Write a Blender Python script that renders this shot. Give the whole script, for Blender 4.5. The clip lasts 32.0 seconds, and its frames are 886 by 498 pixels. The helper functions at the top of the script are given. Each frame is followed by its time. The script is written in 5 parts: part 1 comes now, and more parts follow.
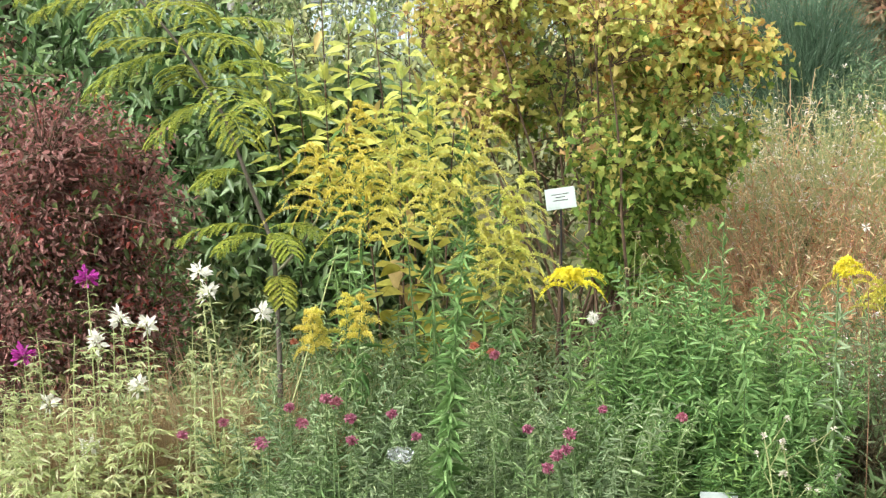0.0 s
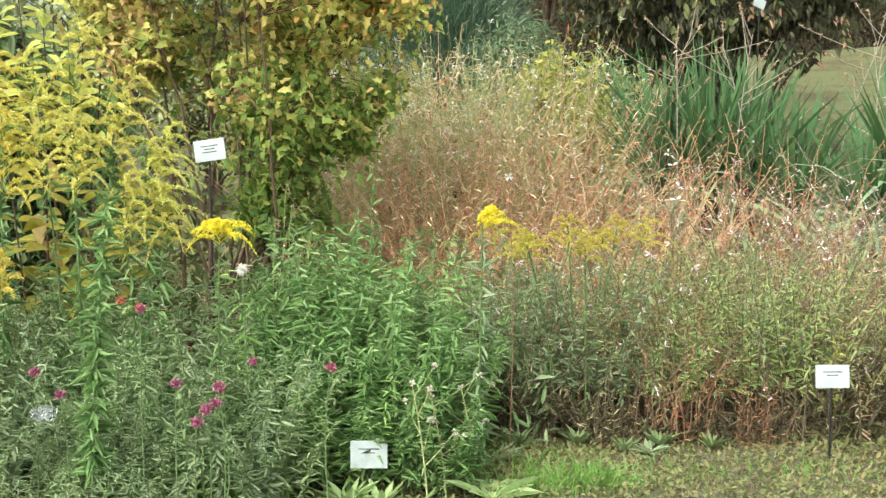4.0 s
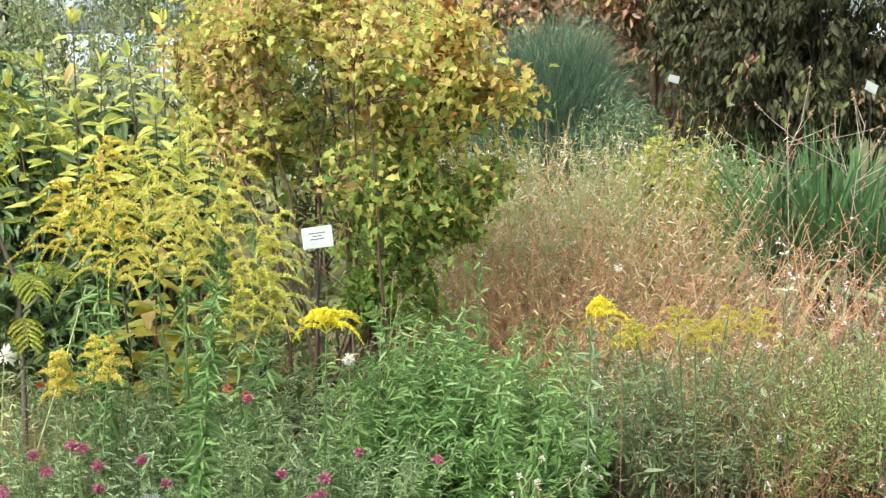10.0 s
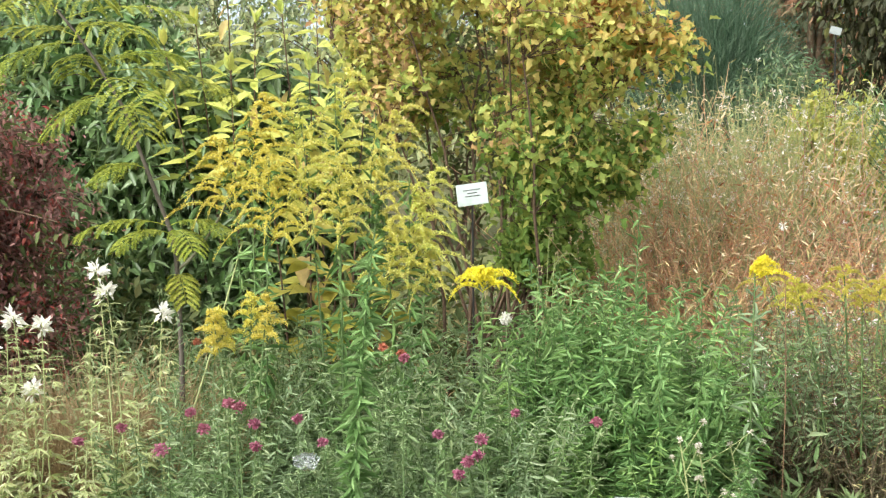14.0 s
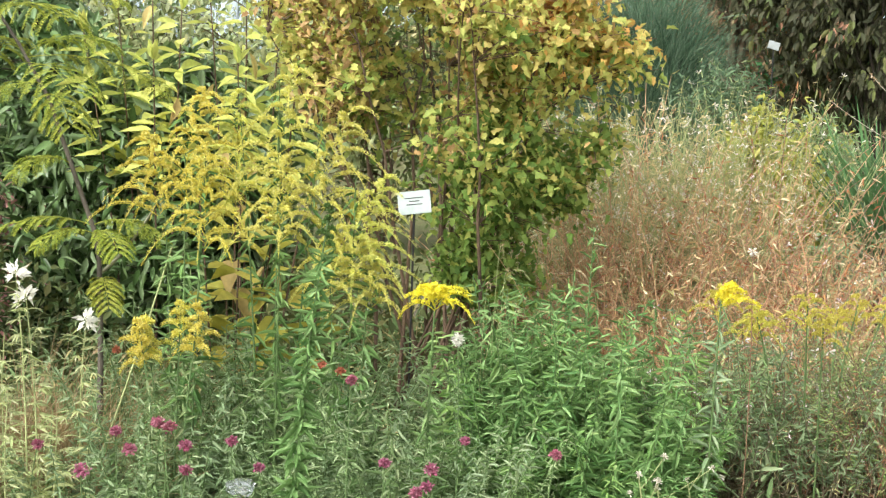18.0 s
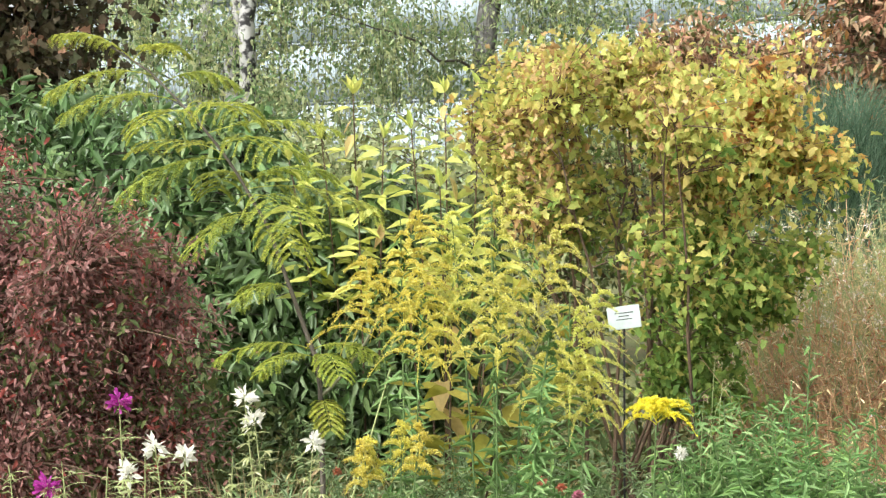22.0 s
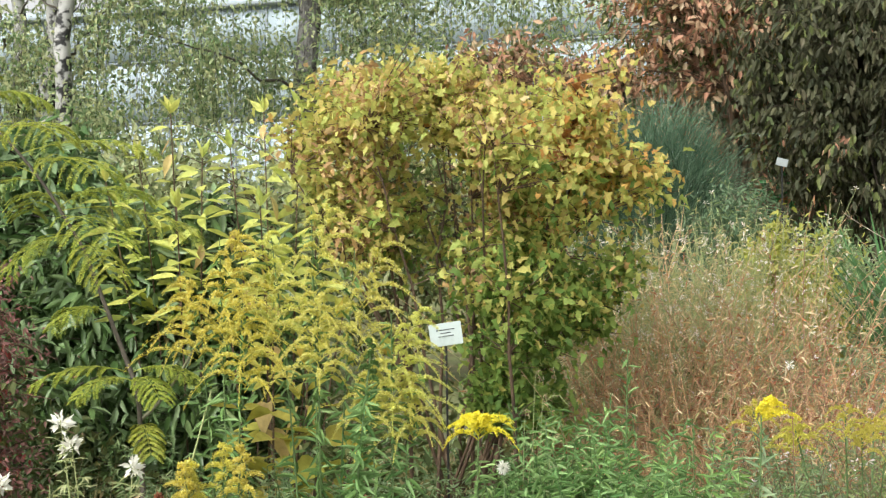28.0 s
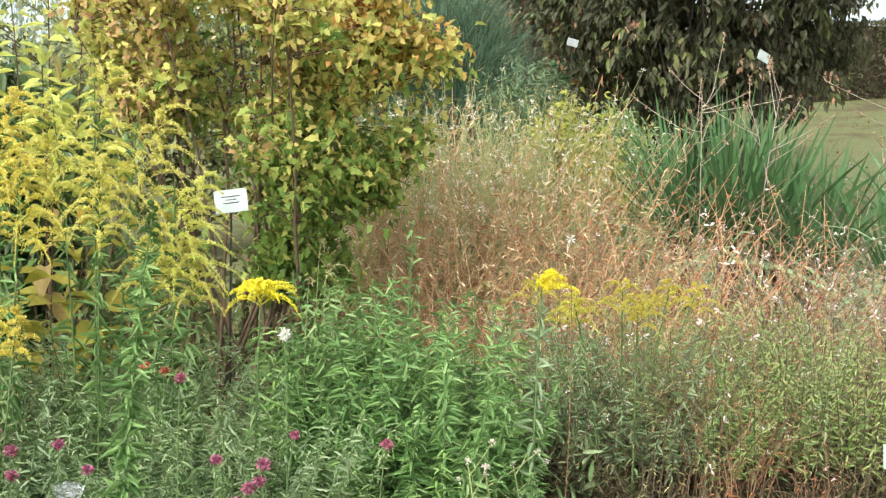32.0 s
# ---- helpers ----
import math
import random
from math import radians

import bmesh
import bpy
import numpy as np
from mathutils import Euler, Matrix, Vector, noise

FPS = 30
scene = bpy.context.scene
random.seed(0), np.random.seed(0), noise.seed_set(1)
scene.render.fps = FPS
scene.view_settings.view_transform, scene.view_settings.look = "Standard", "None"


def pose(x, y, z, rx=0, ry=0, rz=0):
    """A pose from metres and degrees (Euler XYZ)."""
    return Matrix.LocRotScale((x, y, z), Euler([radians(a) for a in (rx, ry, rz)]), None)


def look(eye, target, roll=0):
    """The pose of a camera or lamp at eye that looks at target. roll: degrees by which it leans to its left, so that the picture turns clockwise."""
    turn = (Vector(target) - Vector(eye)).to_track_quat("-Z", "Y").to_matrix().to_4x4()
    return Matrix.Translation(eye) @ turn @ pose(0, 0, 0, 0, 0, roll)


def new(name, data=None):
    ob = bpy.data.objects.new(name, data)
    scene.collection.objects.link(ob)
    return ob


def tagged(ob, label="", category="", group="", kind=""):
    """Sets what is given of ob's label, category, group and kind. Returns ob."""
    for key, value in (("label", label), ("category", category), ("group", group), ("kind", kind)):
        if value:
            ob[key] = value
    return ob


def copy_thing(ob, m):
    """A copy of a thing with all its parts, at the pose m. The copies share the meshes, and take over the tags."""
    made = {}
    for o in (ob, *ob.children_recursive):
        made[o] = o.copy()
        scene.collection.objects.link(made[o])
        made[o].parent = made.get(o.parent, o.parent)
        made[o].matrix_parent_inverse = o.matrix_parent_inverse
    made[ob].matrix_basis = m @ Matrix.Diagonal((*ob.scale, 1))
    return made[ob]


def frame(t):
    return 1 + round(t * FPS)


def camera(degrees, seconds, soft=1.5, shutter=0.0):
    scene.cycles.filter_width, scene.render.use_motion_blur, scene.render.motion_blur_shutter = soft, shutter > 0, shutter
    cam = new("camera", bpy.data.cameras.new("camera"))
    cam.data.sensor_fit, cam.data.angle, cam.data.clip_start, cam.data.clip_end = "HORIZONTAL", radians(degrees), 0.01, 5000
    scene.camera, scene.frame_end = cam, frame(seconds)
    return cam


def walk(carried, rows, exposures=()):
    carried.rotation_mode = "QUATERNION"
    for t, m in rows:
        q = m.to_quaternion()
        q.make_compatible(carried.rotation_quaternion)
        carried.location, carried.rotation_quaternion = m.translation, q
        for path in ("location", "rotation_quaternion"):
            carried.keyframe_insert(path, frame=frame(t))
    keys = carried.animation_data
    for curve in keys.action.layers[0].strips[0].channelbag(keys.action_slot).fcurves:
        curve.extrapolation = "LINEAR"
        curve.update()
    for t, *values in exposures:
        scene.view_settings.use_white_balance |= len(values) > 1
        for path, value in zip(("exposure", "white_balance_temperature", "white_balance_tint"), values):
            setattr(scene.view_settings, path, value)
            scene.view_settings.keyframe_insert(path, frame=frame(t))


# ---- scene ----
LENS = 29.77
WAY = [
    (0, -0.038, 0.005, 1.660, 11.57, -7.00, -1.14),
    (0.5, -0.033, 0.026, 1.654, 10.98, -7.07, -1.18),
    (1, -0.021, 0.010, 1.665, 10.17, -7.32, -1.25),
    (1.5, -0.013, 0.022, 1.654, 9.18, -7.45, -1.20),
    (2, -0.006, 0.024, 1.646, 7.85, -7.64, -1.24),
    (2.5, -0.007, 0.028, 1.640, 6.29, -7.87, -1.06),
    (3, -0.009, 0.029, 1.643, 4.35, -8.14, -0.60),
    (3.5, -0.001, 0.045, 1.642, 2.36, -8.40, -0.38),
    (4, -0.007, 0.039, 1.638, -0.19, -8.62, -0.13),
    (4.5, -0.000, 0.036, 1.641, -2.46, -8.75, 0.12),
    (6.5, 0.026, 0.041, 1.682, -6.70, -7.17, 0.72),
    (7, 0.021, 0.042, 1.685, -6.39, -6.45, 0.73),
    (7.5, 0.021, 0.051, 1.680, -5.39, -5.88, 0.59),
    (8, 0.005, 0.043, 1.679, -3.71, -5.49, 0.44),
    (8.5, -0.014, 0.039, 1.682, -2.12, -5.32, 0.24),
    (9, -0.017, 0.065, 1.674, -0.25, -5.26, 0.01),
    (9.5, -0.018, 0.065, 1.674, 1.49, -5.54, -0.13),
    (10, -0.021, 0.087, 1.671, 3.40, -5.92, -0.18),
    (10.5, -0.045, 0.103, 1.674, 4.95, -6.32, -0.35),
    (11, -0.060, 0.116, 1.672, 6.42, -6.70, -0.53),
    (11.5, -0.067, 0.129, 1.672, 7.43, -7.06, -0.64),
    (12, -0.073, 0.139, 1.670, 8.05, -7.34, -0.64),
    (12.5, -0.073, 0.152, 1.669, 8.23, -7.48, -0.71),
    (13, -0.068, 0.166, 1.672, 8.33, -7.53, -0.74),
    (13.5, -0.063, 0.172, 1.670, 8.43, -7.50, -0.74),
    (15.5, -0.077, 0.260, 1.662, 8.48, -7.22, 0.05),
    (16, -0.090, 0.314, 1.656, 8.28, -7.55, 0.45),
    (16.5, -0.135, 0.350, 1.667, 7.73, -8.00, 0.94),
    (17, -0.194, 0.394, 1.676, 6.85, -8.04, 1.42),
    (17.5, -0.229, 0.447, 1.675, 6.02, -7.82, 1.73),
    (18, -0.301, 0.498, 1.677, 4.57, -7.51, 1.97),
    (18.5, -0.360, 0.531, 1.673, 3.11, -7.09, 2.01),
    (19, -0.368, 0.558, 1.662, 2.04, -6.48, 1.68),
    (19.5, -0.419, 0.614, 1.664, 2.70, -6.08, 1.34),
    (20, -0.470, 0.643, 1.662, 6.28, -5.57, 0.56),
    (20.5, -0.466, 0.643, 1.661, 9.13, -5.15, -0.03),
    (21, -0.463, 0.579, 1.656, 10.25, -4.75, -0.29),
    (21.5, -0.445, 0.481, 1.661, 10.60, -4.25, -0.30),
    (22, -0.414, 0.420, 1.676, 10.69, -3.50, -0.50),
    (22.5, -0.397, 0.414, 1.693, 10.81, -2.56, -0.75),
    (23, -0.399, 0.394, 1.688, 10.76, -1.40, -0.58),
    (23.5, -0.404, 0.388, 1.687, 10.72, -0.54, -0.52),
    (24, -0.396, 0.399, 1.691, 10.52, 0.15, -0.64),
    (24.5, -0.392, 0.402, 1.694, 9.59, 0.57, -0.65),
    (25, -0.391, 0.393, 1.693, 7.78, 0.72, -0.55),
    (25.5, -0.388, 0.419, 1.686, 5.54, 0.22, -0.59),
    (27.5, -0.402, 0.426, 1.679, 3.35, -2.70, -1.07),
    (28, -0.402, 0.429, 1.672, 4.65, -2.91, -0.99),
    (28.5, -0.399, 0.441, 1.663, 5.91, -3.49, -0.77),
    (29, -0.390, 0.479, 1.657, 6.32, -4.60, -0.43),
    (29.5, -0.388, 0.469, 1.661, 5.25, -6.27, -0.00),
    (30, -0.387, 0.460, 1.666, 3.04, -7.89, 0.41),
    (30.5, -0.386, 0.455, 1.672, 1.04, -8.62, 0.80),
    (31, -0.388, 0.438, 1.650, -0.78, -8.19, 1.08),
    (31.5, -0.389, 0.455, 1.664, -1.91, -7.87, 1.24),
    (32, -0.390, 0.454, 1.642, -2.58, -7.11, 1.31),
]


def turned(x, y, z, yaw, pitch, roll):
    return pose(x, y, z, 0, 0, yaw) @ pose(0, 0, 0, 90 + pitch, 0, 0) @ pose(0, 0, 0, 0, 0, roll)


cam = camera(LENS, 32.0, soft=1.3, shutter=0.15)
walk(cam, [(t, turned(x, y, z, a, b, c)) for t, x, y, z, a, b, c in WAY],
     [(0, 1.27), (17, 1.27), (20, 1.31), (22.0, 1.29), (23.2, 1.1), (24.5, 0.87), (26.5, 0.88), (28.5, 1.03), (30, 1.13), (32, 1.24)])

# ---- light: an overcast autumn day ----
world = bpy.data.worlds.new("world")
scene.world = world
world.use_nodes = True
wn, wl = world.node_tree.nodes, world.node_tree.links
sky = wn.new("ShaderNodeTexSky")
sky.sky_type = "NISHITA"
sky.sun_disc = False
sky.sun_elevation, sky.sun_rotation = radians(48), radians(215)
sky.air_density, sky.dust_density, sky.ozone_density = 1.0, 4.0, 1.0
pale = wn.new("ShaderNodeHueSaturation")
pale.inputs["Saturation"].default_value = 0.06
wl.new(sky.outputs[0], pale.inputs["Color"])
wl.new(pale.outputs[0], wn["Background"].inputs[0])
wn["Background"].inputs[1].default_value = 0.15
sun_data = bpy.data.lights.new("sun", "SUN")
sun_data.energy, sun_data.angle, sun_data.color = 1.5, radians(25), (1.0, 0.95, 0.87)
sun = new("sun", sun_data)
sun.matrix_world = look((0, 0, 30), (17, 24, 0))
sun.location = (-17, -24, 30)


# ---- materials ----
def lin(h):
    c = [int(h[i:i + 2], 16) / 255 for i in (0, 2, 4)]
    return [v / 12.92 if v <= 0.04045 else ((v + 0.055) / 1.055) ** 2.4 for v in c] + [1.0]


def node(mt, kind, **sockets):
    n = mt.node_tree.nodes.new(kind)
    for key, v in sockets.items():
        n.inputs[key.replace("_", " ")].default_value = v
    return n


def material(name):
    mt = bpy.data.materials.new(name)
    mt.use_nodes = True
    return mt, mt.node_tree.nodes["Principled BSDF"], mt.node_tree.links.new


def ramp(mt, colours, stops=None, constant=False):
    n = mt.node_tree.nodes.new("ShaderNodeValToRGB")
    e = n.color_ramp.elements
    k = len(colours)
    stops = stops or [(i + 0.5 * constant * 0) / (k if constant else max(1, k - 1)) for i in range(k)]
    while len(e) < k:
        e.new(0.5)
    for i, c in enumerate(colours):
        e[i].position = stops[i]
        e[i].color = lin(c)
    n.color_ramp.interpolation = "CONSTANT" if constant else "LINEAR"
    return n


def leaf_material(name, colours, rough=0.5, through_light=0.3, spread=0.35, fine=160.0, stops=None, gain=1.0, shine=0.22):
    """Leaves: a colour per leaf, a shift per plant, blotches and fine grain on each blade."""
    mt, bsdf, link = material(name)
    geo = mt.node_tree.nodes.new("ShaderNodeNewGeometry")
    tint = ramp(mt, colours, stops)
    link(geo.outputs["Random Per Island"], tint.inputs[0])
    where = mt.node_tree.nodes.new("ShaderNodeTexCoord")
    blot = node(mt, "ShaderNodeTexNoise", Scale=fine, Detail=3.0)
    link(where.outputs["Object"], blot.inputs["Vector"])
    info = mt.node_tree.nodes.new("ShaderNodeObjectInfo")
    val = node(mt, "ShaderNodeMapRange")
    val.inputs["To Min"].default_value, val.inputs["To Max"].default_value = (1 - spread) * gain, (1 + spread) * gain
    link(blot.outputs["Fac"], val.inputs["Value"])
    hsv = mt.node_tree.nodes.new("ShaderNodeHueSaturation")
    hue = node(mt, "ShaderNodeMapRange")
    hue.inputs["To Min"].default_value, hue.inputs["To Max"].default_value = 0.49, 0.51
    link(info.outputs["Random"], hue.inputs["Value"])
    hsv.inputs["Saturation"].default_value = 0.98
    link(hue.outputs[0], hsv.inputs["Hue"])
    link(val.outputs[0], hsv.inputs["Value"])
    link(tint.outputs[0], hsv.inputs["Color"])
    link(hsv.outputs[0], bsdf.inputs["Base Color"])
    bsdf.inputs["Roughness"].default_value = rough
    bsdf.inputs["Specular IOR Level"].default_value = shine
    if through_light:
        tr = mt.node_tree.nodes.new("ShaderNodeBsdfTranslucent")
        mix = node(mt, "ShaderNodeMixShader", Fac=min(0.5, through_light * 1.45))
        link(hsv.outputs[0], tr.inputs[0])
        link(bsdf.outputs[0], mix.inputs[1])
        link(tr.outputs[0], mix.inputs[2])
        link(mix.outputs[0], mt.node_tree.nodes["Material Output"].inputs[0])
    return mt


def solid_material(name, colours, scale=8.0, rough=0.7, bump=0.2, stretch=(1, 1, 1), metal=0.0):
    """Bark, paint, soil and so on: two scales of noise through a ramp, and a relief."""
    mt, bsdf, link = material(name)
    where = mt.node_tree.nodes.new("ShaderNodeTexCoord")
    place = mt.node_tree.nodes.new("ShaderNodeMapping")
    place.inputs["Scale"].default_value = stretch
    link(where.outputs["Object"], place.inputs[0])
    big = node(mt, "ShaderNodeTexNoise", Scale=scale, Detail=6.0, Roughness=0.65)
    link(place.outputs[0], big.inputs["Vector"])
    tint = ramp(mt, colours, [0.3 + 0.4 * i / max(1, len(colours) - 1) for i in range(len(colours))])
    link(big.outputs["Fac"], tint.inputs[0])
    link(tint.outputs[0], bsdf.inputs["Base Color"])
    small = node(mt, "ShaderNodeTexNoise", Scale=scale * 9, Detail=4.0)
    link(place.outputs[0], small.inputs["Vector"])
    relief = node(mt, "ShaderNodeBump", Strength=bump, Distance=0.02)
    link(small.outputs["Fac"], relief.inputs["Height"])
    link(relief.outputs[0], bsdf.inputs["Normal"])
    bsdf.inputs["Roughness"].default_value = rough
    bsdf.inputs["Metallic"].default_value = metal
    return mt


